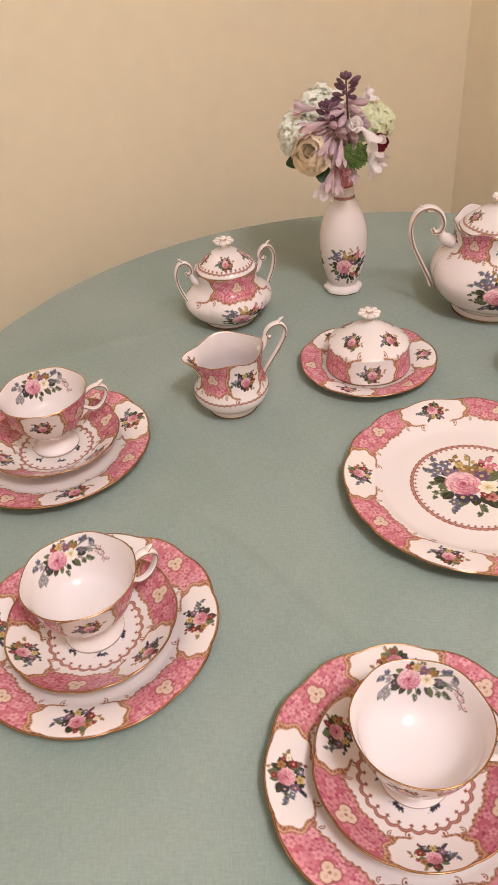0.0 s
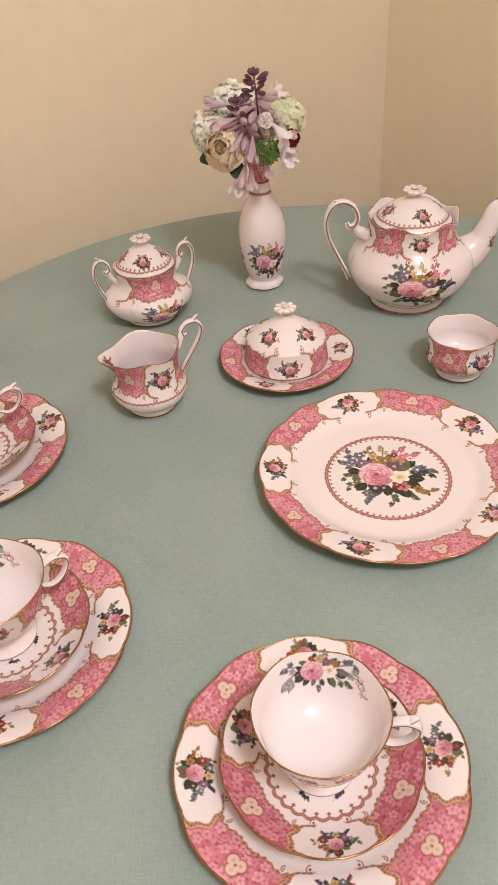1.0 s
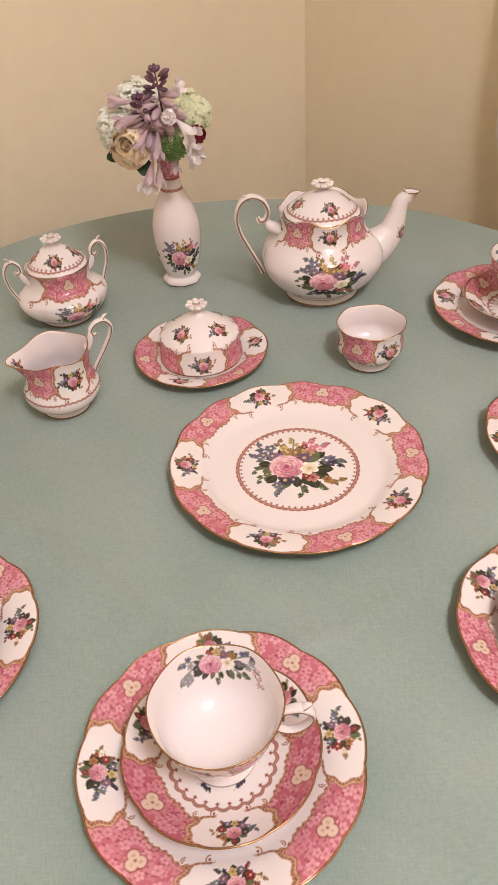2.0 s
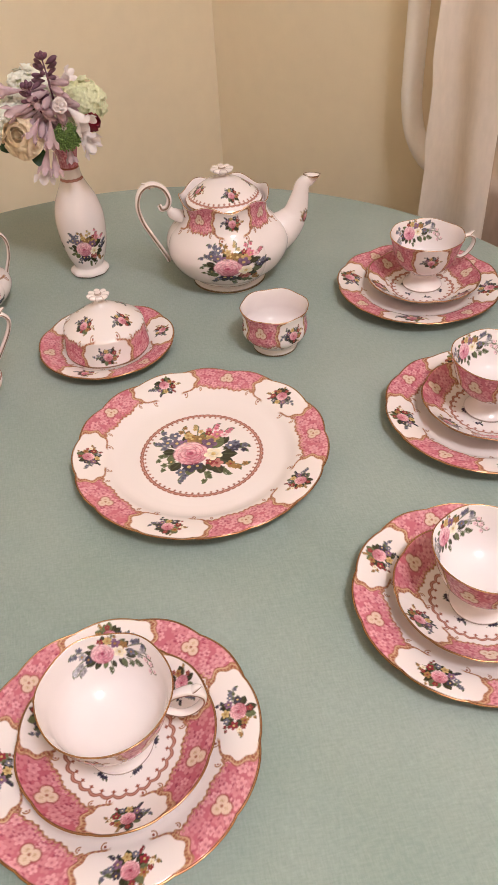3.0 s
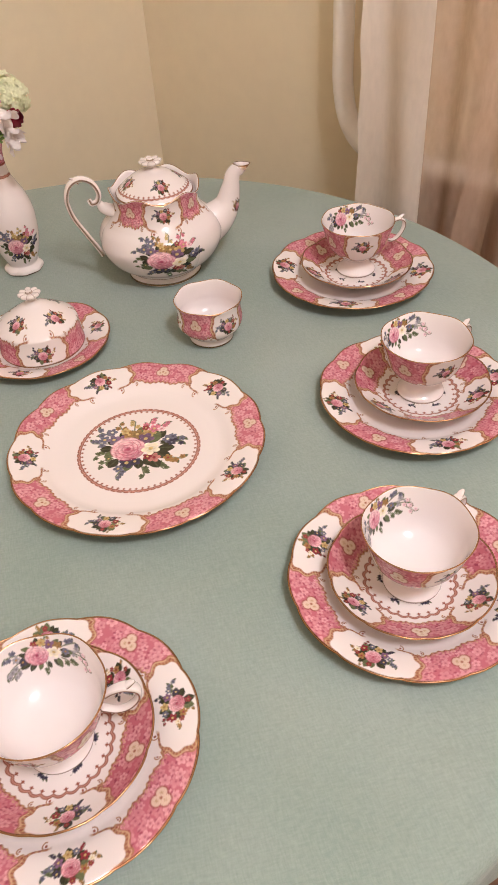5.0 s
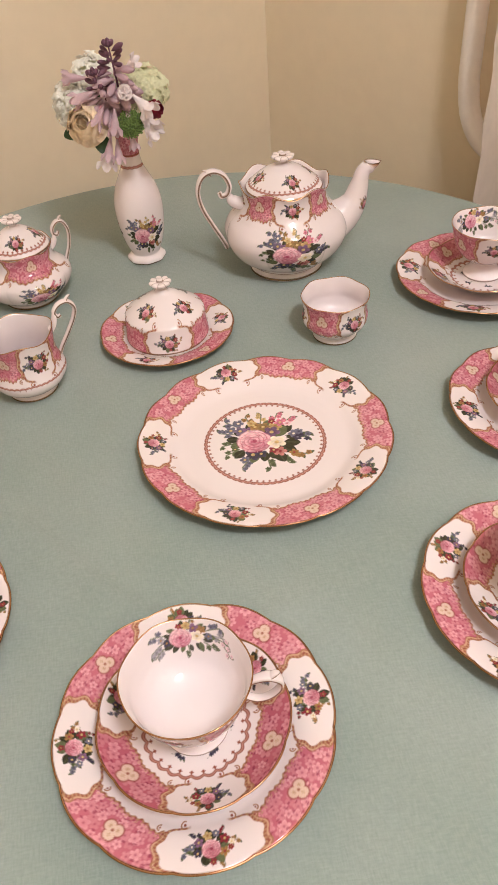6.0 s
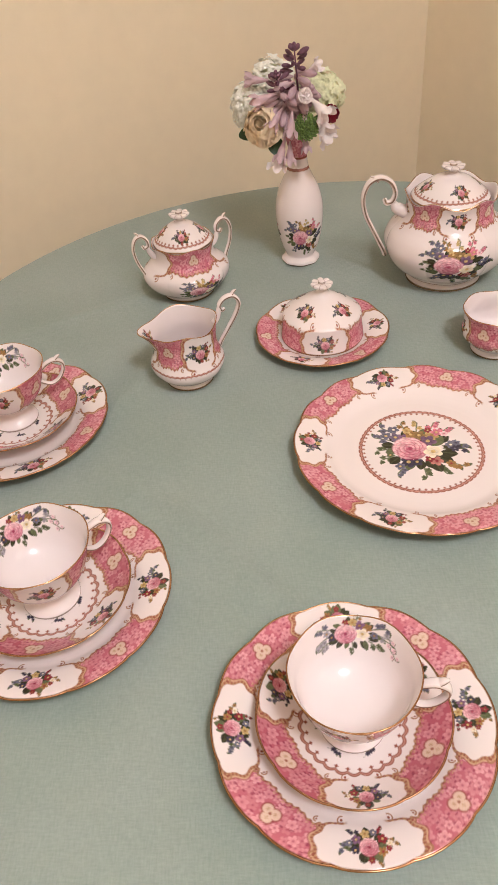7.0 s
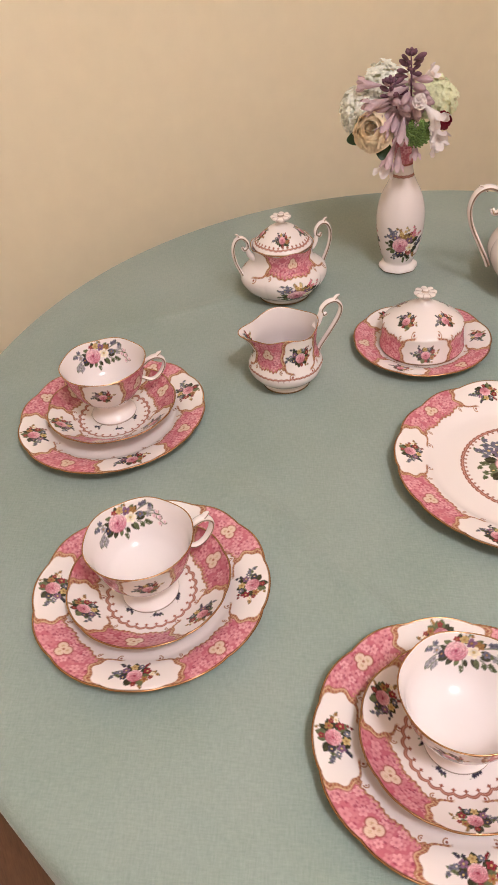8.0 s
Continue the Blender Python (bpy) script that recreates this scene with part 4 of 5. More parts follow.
    # the mouth lies nearly level, with a small lip
    mouth = axis[-1] + np.stack([0.0105 * np.cos(ang + np.pi) + 0.003 * np.clip(np.cos(ang + np.pi), 0, 1) ** 3, 0.0085 * np.sin(ang), 0.0040 - 0.0010 * np.cos(ang + np.pi)], -1)
    inner = np.stack([axis[-1] + (mouth - axis[-1]) * 0.82 + [0, 0, -0.0004], axis[-3] + (outer[-3] - axis[-3]) * 0.7, axis[-14] + (outer[-14] - axis[-14]) * 0.7])
    V = np.concatenate([outer[:-3], mouth[None], inner])
    pr = Print(V.shape[:2])
    row = np.arange(len(V))[:, None] + 0 * ang[None]
    pr.gild((np.abs(row - (len(V) - 4)) < 0.5) * 1.0)
    for side in (1, -1):
        w = turned(ang, side * 2.3)[None] * 0.013 + 0 * row
        Spray(pr, np.where(row < len(V) - 4, w, 9), row * 0.0018 - 0.048, 0.024, 0.4).small(130 + side)
    ob = part("spout", grid_mesh("teapot_spout", V, pr.rgba()), CHINA, t)
    ob.matrix_basis = pose(0, 0, 0, 0, 0, spout_turn)
    scroll_handle(t, [(0.081, 0, 0.0380), (0.085, 0, 0.0480), (0.098, 0, 0.0740), (0.109, 0, 0.0980), (0.1125, 0, 0.1200), (0.106, 0, 0.1380), (0.092, 0, 0.1445), (0.078, 0, 0.1380), (0.0715, 0, 0.1240), (0.0745, 0, 0.1130), (0.0820, 0, 0.1105), (0.0850, 0, 0.1160)],
                  [0.0045, 0.0052, 0.0055, 0.0058, 0.0062, 0.0065, 0.0062, 0.0056, 0.0050, 0.0046, 0.0040, 0.0030], [0.0034, 0.0034, 0.0032, 0.0032, 0.0032, 0.0034, 0.0034, 0.0034, 0.0034, 0.0036, 0.0036, 0.0030], turn=180 + spout_turn, n=90)
    V, c = sweep([(0.050, 0, 0.096), (0.060, 0, 0.098), (0.0690, 0, 0.1035), (0.0730, 0, 0.110)], [0.0085, 0.0080, 0.0075, 0.0050], [0.0085, 0.0085, 0.0075, 0.0040], 24, 16, False)
    part("handle_boss", grid_mesh("teapot_boss", V, c), CHINA, t).matrix_basis = pose(0, 0, 0, 0, 0, 180 + spout_turn)
    V, c = sweep([(0.094, 0, 0.1400), (0.099, 0, 0.1450), (0.104, 0, 0.1465)], [0.0050, 0.0040, 0.0012], [0.0022, 0.0018, 0.0008], 10)
    part("thumb_rest", grid_mesh("teapot_thumb_rest", V, c), CHINA, t).matrix_basis = pose(0, 0, 0, 0, 0, 180 + spout_turn)


teapot()


def sugar_bowl():
    t = thing("sugar_bowl", "lidded white china sugar bowl with two handles", "sugar bowl", pose(0.071, 1.078, TABLE_Z))
    front = math.radians(-68)
    out = [(0.0, 0.002), (0.031, 0.002), (0.0345, 0.0), (0.0365, 0.0015), (0.0365, 0.005), (0.0420, 0.0105), (0.0520, 0.0180), (0.0585, 0.0290), (0.0580, 0.0390), (0.0500, 0.0475), (0.0435, 0.0540), (0.0408, 0.0610), (0.0410, 0.0690), (0.0430, 0.0760)]
    inn = [(0.0416, 0.0762), (0.0396, 0.070), (0.030, 0.067)]
    o, n = even(curve_through(out, 160), 0.0009), even(curve_through(inn, 20), 0.002)
    prof = np.vstack([o, n])

    def lobes(th, i, r, z):
        k = np.exp(-((z - 0.030) / 0.022) ** 2)
        top = np.clip((z - 0.062) / 0.014, 0, 1) ** 2
        return 1 + 0.07 * k * (np.abs(np.cos(2 * (th - front))) ** 0.7 - 0.7), 0.0018 * top * np.cos(6 * (th - front))
    V, th, r, z = ring_grid(prof, 400, lobes)
    pr = Print(V.shape[:2])
    outside = (np.arange(len(prof)) < len(o))[:, None] & np.ones_like(th, bool)
    zz = np.where(outside, prof[:, 1:] + 0 * th, -9)
    mid = 0.044
    chintz_band(pr, near_cartouche(th - front + np.pi / 2, 2) * mid, np.where(zz > 0.03, (zz - 0.045) / 0.031, -9), 0.031, 0.034, np.pi * mid, th * mid, z, 15)
    for k in range(2):
        Spray(pr, np.where(outside, turned(th, front + 0.1 + k * np.pi) * 0.056, 9), (zz - 0.025) * 1.9, 0.074).grand(18)
    pr.gild(soft(np.abs(zz - 0.002) - 0.0012, 0.0008) * (r > 0.034))
    part("body", grid_mesh("sugar_body", V, pr.rgba()), CHINA, t)
    top = ring_grid(np.array([(0.0424, 0.0760)]), 200, lobes)[0][0]
    part("gilt_rim", grid_mesh("sugar_gilt_rim", rim_tube(top, 0.0006)), GILT, t, "thin worn gold rim")
    lp = even(curve_through([(0.0, 0.066), (0.030, 0.068), (0.0395, 0.0730), (0.0390, 0.0775), (0.0330, 0.0845), (0.0240, 0.0930), (0.0160, 0.0985), (0.0085, 0.1010), (0.0050, 0.1040), (0.0, 0.1050)], 100), 0.0009)
    V, th, r, z = ring_grid(lp, 280, lambda th, i, r, z: (1 + 0.025 * np.clip((r - 0.01) / 0.02, 0, 1) * (np.abs(np.cos(3 * (th - front))) - 0.6), 0 * th))
    pr = Print(V.shape[:2])
    up = z > 0.0775
    for k in range(4):
        Spray(pr, np.where(up, turned(th, math.radians(-85) + k * np.pi / 2) * 0.026, 9), 0.0255 - r, 0.031).small(141 + k)
    scallop_ring(pr, np.where(up, r, 9), th, 0.0355, 34, 0.0006, 1)
    pr.gild(soft(np.abs(z - 0.0755) - 0.0008, 0.0007) * (r > 0.036))
    lid = part("lid", grid_mesh("sugar_lid", V, pr.rgba()), CHINA, t, "domed lid with small posies")
    finial(lid, 0.1085, 0.0125)
    for turn in (200, 20):
        scroll_handle(t, [(0.0560, 0, 0.030), (0.0590, 0, 0.042), (0.0660, 0, 0.060), (0.0685, 0, 0.078), (0.0640, 0, 0.091), (0.0560, 0, 0.0940), (0.0490, 0, 0.0875), (0.0480, 0, 0.0790), (0.0530, 0, 0.0760), (0.0555, 0, 0.0800)],
                      [0.0028, 0.0034, 0.0036, 0.0040, 0.0042, 0.0042, 0.0038, 0.0034, 0.0030, 0.0022], [0.0024, 0.0024, 0.0023, 0.0023, 0.0024, 0.0025, 0.0025, 0.0025, 0.0025, 0.0020], turn=turn)
        V, c = sweep([(0.036, 0, 0.060), (0.043, 0, 0.064), (0.0475, 0, 0.071), (0.0490, 0, 0.079)], [0.005, 0.0048, 0.0042, 0.003], [0.005, 0.0045, 0.0035, 0.002], 16, 12, False)
        part("handle_boss", grid_mesh("sugar_boss", V, c), CHINA, t).matrix_basis = pose(0, 0, 0, 0, 0, turn)
        V, c = sweep([(0.058, 0, 0.0935), (0.0610, 0, 0.0985), (0.0640, 0, 0.1000)], [0.0034, 0.0028, 0.0010], [0.0016, 0.0014, 0.0007], 10)
        part("thumb_rest", grid_mesh("sugar_thumb_rest", V, c), CHINA, t).matrix_basis = pose(0, 0, 0, 0, 0, turn)


sugar_bowl()


def milk_jug():
    t = thing("milk_jug", "white china milk jug with pink panels and scrolled handle", "milk jug", pose(0.083, 0.865, TABLE_Z) @ Matrix.Diagonal((1, 1, 0.945, 1)))
    lip = math.radians(192)
    out = [(0.0, 0.002), (0.023, 0.002), (0.0265, 0.0), (0.0285, 0.0015), (0.0275, 0.0045), (0.0270, 0.0075), (0.0340, 0.0130), (0.0410, 0.0210), (0.0430, 0.0300), (0.0405, 0.0380), (0.0375, 0.0480), (0.0365, 0.0580), (0.0375, 0.0680), (0.0390, 0.0770)]
    inn = [(0.0378, 0.0772), (0.0360, 0.068), (0.0350, 0.058), (0.0362, 0.048), (0.039, 0.037), (0.0405, 0.028), (0.035, 0.018), (0.022, 0.0125), (0.0, 0.0115)]
    o, n = even(curve_through(out, 160), 0.00085), even(curve_through(inn, 110), 0.0011)
    prof = np.vstack([o, n])

    def lobes(th, i, r, z):
        k = np.exp(-((z - 0.028) / 0.014) ** 2)
        top = np.clip((z - 0.045) / 0.032, 0, 1)
        w = turned(th, lip)
        pour = np.exp(-(w / 0.42) ** 2)
        return 1 + 0.03 * k * (np.abs(np.cos(3 * (th - lip))) - 0.6) + top ** 2 * (0.34 * pour + 0.012 * np.cos(6 * w)), top ** 2 * (0.001 * pour + 0.006 * np.exp(-((np.abs(w) - 1.5) / 0.5) ** 2) + 0.008 * np.exp(-((np.abs(w) - np.pi) / 0.7) ** 2))
    V, th, r, z = ring_grid(prof, 400, lobes)
    pr = Print(V.shape[:2])
    outside = (np.arange(len(prof)) < len(o))[:, None] & np.ones_like(th, bool)
    zz = np.where(outside, prof[:, 1:] + 0 * th, -9)
    mid, front = 0.039, math.radians(-58)
    chintz_band(pr, near_cartouche(th - front, 3) * mid, np.where(zz > 0.02, (zz - 0.038) / 0.039, -9), 0.039, 0.0215, 2 * np.pi * mid / 3, th * mid, z, 21)
    for k in range(3):
        Spray(pr, np.where(outside, turned(th, front + k * 2 * np.pi / 3) * mid, 9), zz - 0.056, 0.046).small(151 + k)
    scallop_ring(pr, 1 + np.where(zz > 0, -zz, 9), th, 1 - 0.0315, 44, 0.0008, -1)
    depth = np.r_[np.full(len(o), 9.0), np.linspace(0, 0.1, len(n))][:, None] + 0 * th
    Spray(pr, np.where(outside, 9, -turned(th, lip) * 0.047), -(depth - 0.014), 0.042).small(161)
    pr.gild(soft(np.abs(zz - 0.002) - 0.0010, 0.0008) * (r > 0.026))
    part("body", grid_mesh("jug_body", V, pr.rgba()), CHINA, t)
    top = ring_grid(np.array([(0.0385, 0.0770)]), 240, lobes)[0][0]
    part("gilt_rim", grid_mesh("jug_gilt_rim", rim_tube(top, 0.0006)), GILT, t, "thin worn gold rim")
    scroll_handle(t, [(0.0405, 0, 0.036), (0.0440, 0, 0.044), (0.0545, 0, 0.060), (0.0650, 0, 0.078), (0.0680, 0, 0.091), (0.0615, 0, 0.1005), (0.0515, 0, 0.0995), (0.0450, 0, 0.0920), (0.0470, 0, 0.0845), (0.0515, 0, 0.0855)],
                  [0.0028, 0.0034, 0.0038, 0.0042, 0.0044, 0.0044, 0.0040, 0.0036, 0.0030, 0.0022], [0.0024, 0.0024, 0.0023, 0.0023, 0.0024, 0.0026, 0.0026, 0.0025, 0.0025, 0.0020], turn=20)
    V, c = sweep([(0.036, 0, 0.070), (0.0405, 0, 0.076), (0.0435, 0, 0.084), (0.0455, 0, 0.094)], [0.0045, 0.0045, 0.004, 0.003], [0.004, 0.0038, 0.0032, 0.002], 16, 12, False)
    part("handle_boss", grid_mesh("jug_boss", V, c), CHINA, t).matrix_basis = pose(0, 0, 0, 0, 0, 20)
    V, c = sweep([(0.0595, 0, 0.1005), (0.0635, 0, 0.1055), (0.0670, 0, 0.1070)], [0.0036, 0.0030, 0.0010], [0.0016, 0.0014, 0.0007], 10)
    part("thumb_rest", grid_mesh("jug_thumb_rest", V, c), CHINA, t).matrix_basis = pose(0, 0, 0, 0, 0, 20)


milk_jug()


def open_bowl():
    t = thing("open_sugar_bowl", "small open white china bowl with pink panels", "bowl", pose(0.446, 0.884, TABLE_Z))
    out = [(0.0, 0.002), (0.022, 0.002), (0.0250, 0.0), (0.0268, 0.0015), (0.0262, 0.005), (0.0255, 0.0085), (0.0310, 0.0140), (0.0375, 0.0210), (0.0392, 0.0290), (0.0380, 0.0380), (0.0385, 0.0480), (0.0405, 0.0550)]
    inn = [(0.0393, 0.0552), (0.0372, 0.047), (0.0366, 0.038), (0.0375, 0.029), (0.0345, 0.020), (0.026, 0.0135), (0.012, 0.0115), (0.0, 0.0112)]
    o, n = even(curve_through(out, 120), 0.0009), even(curve_through(inn, 80), 0.002)
    prof = np.vstack([o, n])

    def lobes(th, i, r, z):
        top = np.clip((z - 0.035) / 0.02, 0, 1) ** 2
        return 1 + 0.010 * np.clip((z - 0.012) / 0.02, 0, 1) * np.cos(6 * th), 0.0008 * top * np.cos(6 * th)
    V, th, r, z = ring_grid(prof, 380, lobes)
    pr = Print(V.shape[:2])
    outside = (np.arange(len(prof)) < len(o))[:, None] & np.ones_like(th, bool)
    zz = np.where(outside, prof[:, 1:] + 0 * th, -9)
    mid, front = 0.039, math.radians(-68)
    chintz_band(pr, near_cartouche(th - front, 3) * mid, np.where(zz > 0.005, (zz - 0.0165) / 0.038, -9), 0.038, 0.020, 2 * np.pi * mid / 3, th * mid, z, 25)
    for k in range(3):
        Spray(pr, np.where(outside, turned(th, front + k * 2 * np.pi / 3) * mid, 9), zz - 0.034, 0.040).small(171 + k)
    pr.gild(soft(np.abs(zz - 0.002) - 0.0010, 0.0008) * (r > 0.025))
    part("body", grid_mesh("bowl_body", V, pr.rgba()), CHINA, t)
    top = ring_grid(np.array([(0.0399, 0.0550)]), 200, lobes)[0][0]
    part("gilt_rim", grid_mesh("bowl_gilt_rim", rim_tube(top, 0.0006)), GILT, t, "thin worn gold rim")


open_bowl()


def butter_dish():
    t = thing("butter_dish", "covered round china butter dish on pink-bordered stand", "butter dish", pose(0.2460, 0.9310, TABLE_Z, 0, 0, 5))
    R = 0.0815

    def posies(pr, x, y, r, th):
        for k in range(3):
            a = k * 2 * math.pi / 3
            Spray(pr, x - 0.0680 * math.cos(a), y - 0.0680 * math.sin(a), 0.034, a + math.pi / 2).small(181 + k)

    V, c, rim = flatware(R, 560, [(0.0, 0.0035), (0.046, 0.003), (0.0475, 0.0), (0.050, 0.0), (0.052, 0.003), (0.065, 0.009), (R, 0.0140)],
                         [(R, 0.0158), (0.074, 0.0140), (0.066, 0.0120), (0.058, 0.0092), (0.052, 0.0065)], [(0.052, 0.0065), (0.04, 0.006), (0.0, 0.006)],
                         3, 0.030, (0.0535, R), posies, step=0.0009, waves=9, seed=27)
    stand = part("stand", grid_mesh("butter_stand", V, c), CHINA, t, "round stand with pink floral border")
    part("gilt_rim", grid_mesh("butter_gilt_rim", rim_tube(rim[::2] + [0, 0, 0.0008], 0.0009)), GILT, stand, "thin worn gold rim")
    lp = even(curve_through([(0.0505, 0.0070), (0.0510, 0.0100), (0.0492, 0.0250), (0.0484, 0.0360), (0.0468, 0.0402), (0.0390, 0.0462), (0.0280, 0.0535), (0.0170, 0.0600), (0.0095, 0.0640), (0.0055, 0.0680), (0.0, 0.0690)], 120), 0.0009)
    V, th, r, z = ring_grid(lp, 380)
    pr = Print(V.shape[:2])
    mid, front = 0.049, math.radians(-95)
    chintz_band(pr, near_cartouche(th - front, 3) * mid, np.where(z < 0.046, 1 - (z - 0.007) / 0.033, -9), 0.033, 0.029, 2 * np.pi * mid / 3, th * mid, z, 29, clover=False)
    for k in range(3):
        Spray(pr, turned(th, front + k * 2 * np.pi / 3) * mid, z - 0.022, 0.040).small(191 + k)
    for k in range(4):
        Spray(pr, np.where(z > 0.041, turned(th, front + 0.8 + k * np.pi / 2) * 0.030, 9), 0.031 - r, 0.034).small(201 + k)
    pr.gild(soft(np.abs(z - 0.0085) - 0.0008, 0.0007))
    cover = part("cover", grid_mesh("butter_cover", V, pr.rgba()), CHINA, t, "domed cover with pink panels and posies")
    finial(cover, 0.0725, 0.0122)


butter_dish()

VASE = (0.233, 1.148)


def vase():
    t = thing("bud_vase", "slim white china vase with flower bouquet print", "vase", pose(*VASE, TABLE_Z))
    out = [(0.0, 0.0015), (0.022, 0.0015), (0.0245, 0.0), (0.0268, 0.0015), (0.0262, 0.006), (0.0215, 0.0095), (0.0205, 0.0125), (0.0262, 0.026), (0.0310, 0.046), (0.0332, 0.068), (0.0325, 0.088), (0.0275, 0.108), (0.0200, 0.124), (0.0148, 0.136), (0.0125, 0.150), (0.0128, 0.163), (0.0160, 0.178), (0.0215, 0.187)]
    inn = [(0.0203, 0.1872), (0.0148, 0.178), (0.0115, 0.163), (0.0112, 0.150), (0.0130, 0.137)]
    o, n = even(curve_through(out, 220), 0.0009), even(curve_through(inn, 30), 0.003)
    prof = np.vstack([o, n])
    V, th, r, z = ring_grid(prof, 240, lambda th, i, r, z: (1 + 0.03 * np.exp(-((z - 0.005) / 0.005) ** 2) * np.cos(8 * th) + 0.05 * np.clip((z - 0.165) / 0.02, 0, 1) * np.cos(6 * th), 0 * th))
    pr = Print(V.shape[:2])
    outside = (np.arange(len(prof)) < len(o))[:, None] & np.ones_like(th, bool)
    zz = np.where(outside, prof[:, 1:] + 0 * th, -9)
    chintz(pr, np.nonzero((zz.reshape(-1) > 0.150))[0], th * 0.014, z, 33)
    scallop_ring(pr, 1 + np.where(zz > 0, zz, 9), th, 1.1370, 14, 0.0012, -1)
    pr.lay(np.arange(pr.n), soft(np.abs(zz.reshape(-1) - 0.1515) - 0.001, 0.0008), C_RUST)
    Spray(pr, np.where(outside, turned(th, math.radians(-80)) * 0.033, 9), zz - 0.045, 0.066).grand(21)
    Spray(pr, np.where(outside, turned(th, math.radians(-80 - 115)) * 0.033, 9), zz - 0.047, 0.05).grand(22)
    pr.gild(np.maximum(soft(np.abs(zz - 0.001) - 0.0010, 0.0008) * (r > 0.024), soft(np.abs(zz - 0.1868) - 0.001, 0.001)))
    c, k = pr.rgba().reshape(*V.shape[:2], 4), int(np.argmax(o[:, 1] > 0.0115))
    part("foot", grid_mesh("vase_foot", V[:k + 1], c[:k + 1]), CHINA, t, "scalloped foot with a gold line")
    top = int(np.argmax(o[:, 1] > 0.1352))
    part("body", grid_mesh("vase_body", V[k:top + 1], c[k:top + 1]), CHINA, t)
    part("neck", grid_mesh("vase_neck", V[top:], c[top:]), CHINA, t, "pink flared neck with a scalloped ring")


vase()


# ---- flowers in the vase ----
PEACH = material("peach_petal", lin(255, 230, 200), 0.6, vary=0.10, scale=45, translucent=0.15)
CRIMSON = material("crimson_petal", lin(150, 22, 52), 0.55, vary=0.2, scale=60, translucent=0.2)
CREAMP = material("cream_green_petal", lin(253, 250, 238), 0.7, vary=0.12, scale=40, translucent=0.22)
LIMEP = material("lime_petal", lin(244, 244, 212), 0.7, vary=0.15, scale=40, translucent=0.4)
LILAC = material("lilac_petal", lin(218, 190, 198), 0.6, vary=0.12, scale=50, stretch=(3, 3, 1), translucent=0.4)
PALE_LILAC = material("pale_lilac_petal", lin(250, 238, 238), 0.6, vary=0.08, scale=50, translucent=0.25)
BUDM = material("purple_bud", lin(122, 82, 100), 0.6, vary=0.25, scale=60, translucent=0.15)
LEAFM = material("dark_green_leaf", lin(46, 72, 36), 0.45, vary=0.3, scale=35, translucent=0.2)
SEDUMM = material("green_sedum_bud", lin(112, 136, 70), 0.6, vary=0.3, scale=120, translucent=0.15)
STEMM = material("green_stem", lin(84, 104, 58), 0.6, vary=0.2, scale=60)
MOUTH = Vector((VASE[0], VASE[1], TABLE_Z + 0.180))
BOUQUET = Vector((VASE[0], VASE[1], TABLE_Z))


def aim(place, way, turn=0.0, size=1.0):
    """The pose whose z axis points along way."""
    q = Vector(way).normalized().to_track_quat("Z", "Y").to_matrix().to_4x4()
    return Matrix.Translation(place) @ q @ Matrix.Rotation(turn, 4, "Z") @ Matrix.Diagonal((size, size, size, 1))


def tube(pts, rad, sides=7, n=16):
    """A tapering stem along a curve."""
    c = curve_through(pts, n)
    rr = np.interp(np.linspace(0, 1, n), np.linspace(0, 1, len(rad)), rad)
    t = np.gradient(c, axis=0)
    t /= np.linalg.norm(t, axis=1)[:, None]
    ref = np.array([0.31, 0.84, 0.44])
    a = np.cross(t, ref)
    a /= np.linalg.norm(a, axis=1)[:, None]
    b = np.cross(t, a)
    g = np.linspace(0, 2 * np.pi, sides, endpoint=False)
    V = c[:, None] + a[:, None] * (rr[:, None] * np.cos(g))[..., None] + b[:, None] * (rr[:, None] * np.sin(g))[..., None]
    return grid_mesh("stem", np.concatenate([c[None, :1] + 0 * V[:1], V, c[None, -1:] + 0 * V[:1]]))


def stem_to(head, parent, rad=0.0014):
    """A stem from inside the vase's neck to a flower head, in world places, under its thing at the head."""
    inv = parent.matrix_basis.inverted()
    h = Vector(head)
    side = (h - MOUTH) * 0.10
    side.z = 0
    side.normalize()
    low = MOUTH + side * 0.004 + Vector((0, 0, -0.035))
    mid = MOUTH + side * 0.010 + Vector((0, 0, 0.006))
    pts = [inv @ p for p in (low, mid, mid.lerp(h, 0.55) + Vector((0, 0, 0.006)), h)]
    part("stem", tube([tuple(p) for p in pts], [rad, rad, rad * 0.9, rad * 0.8]), STEMM, parent)


def petal_mesh(name, length, width, cup, curl, n=9, m=7, notch=0.0):
    """A curved petal from its base at the origin, upwards along z, hollow towards +y."""
    s, t = np.meshgrid(np.linspace(0, 1, n), np.linspace(-1, 1, m), indexing="ij")
    half = width * np.sin(np.pi * (0.12 + 0.80 * s)) ** 0.75
    x = half * t
    z = length * (s - notch * s ** 6 * np.abs(t)) - 0.06 * length * t ** 2 * s
    y = cup * (t ** 2) * half / width + curl * (s - 0.55) ** 2 * length * np.sign(0.55 - s) * -1
    return grid_mesh(name, np.stack([x, y, z], -1), wrap=False)


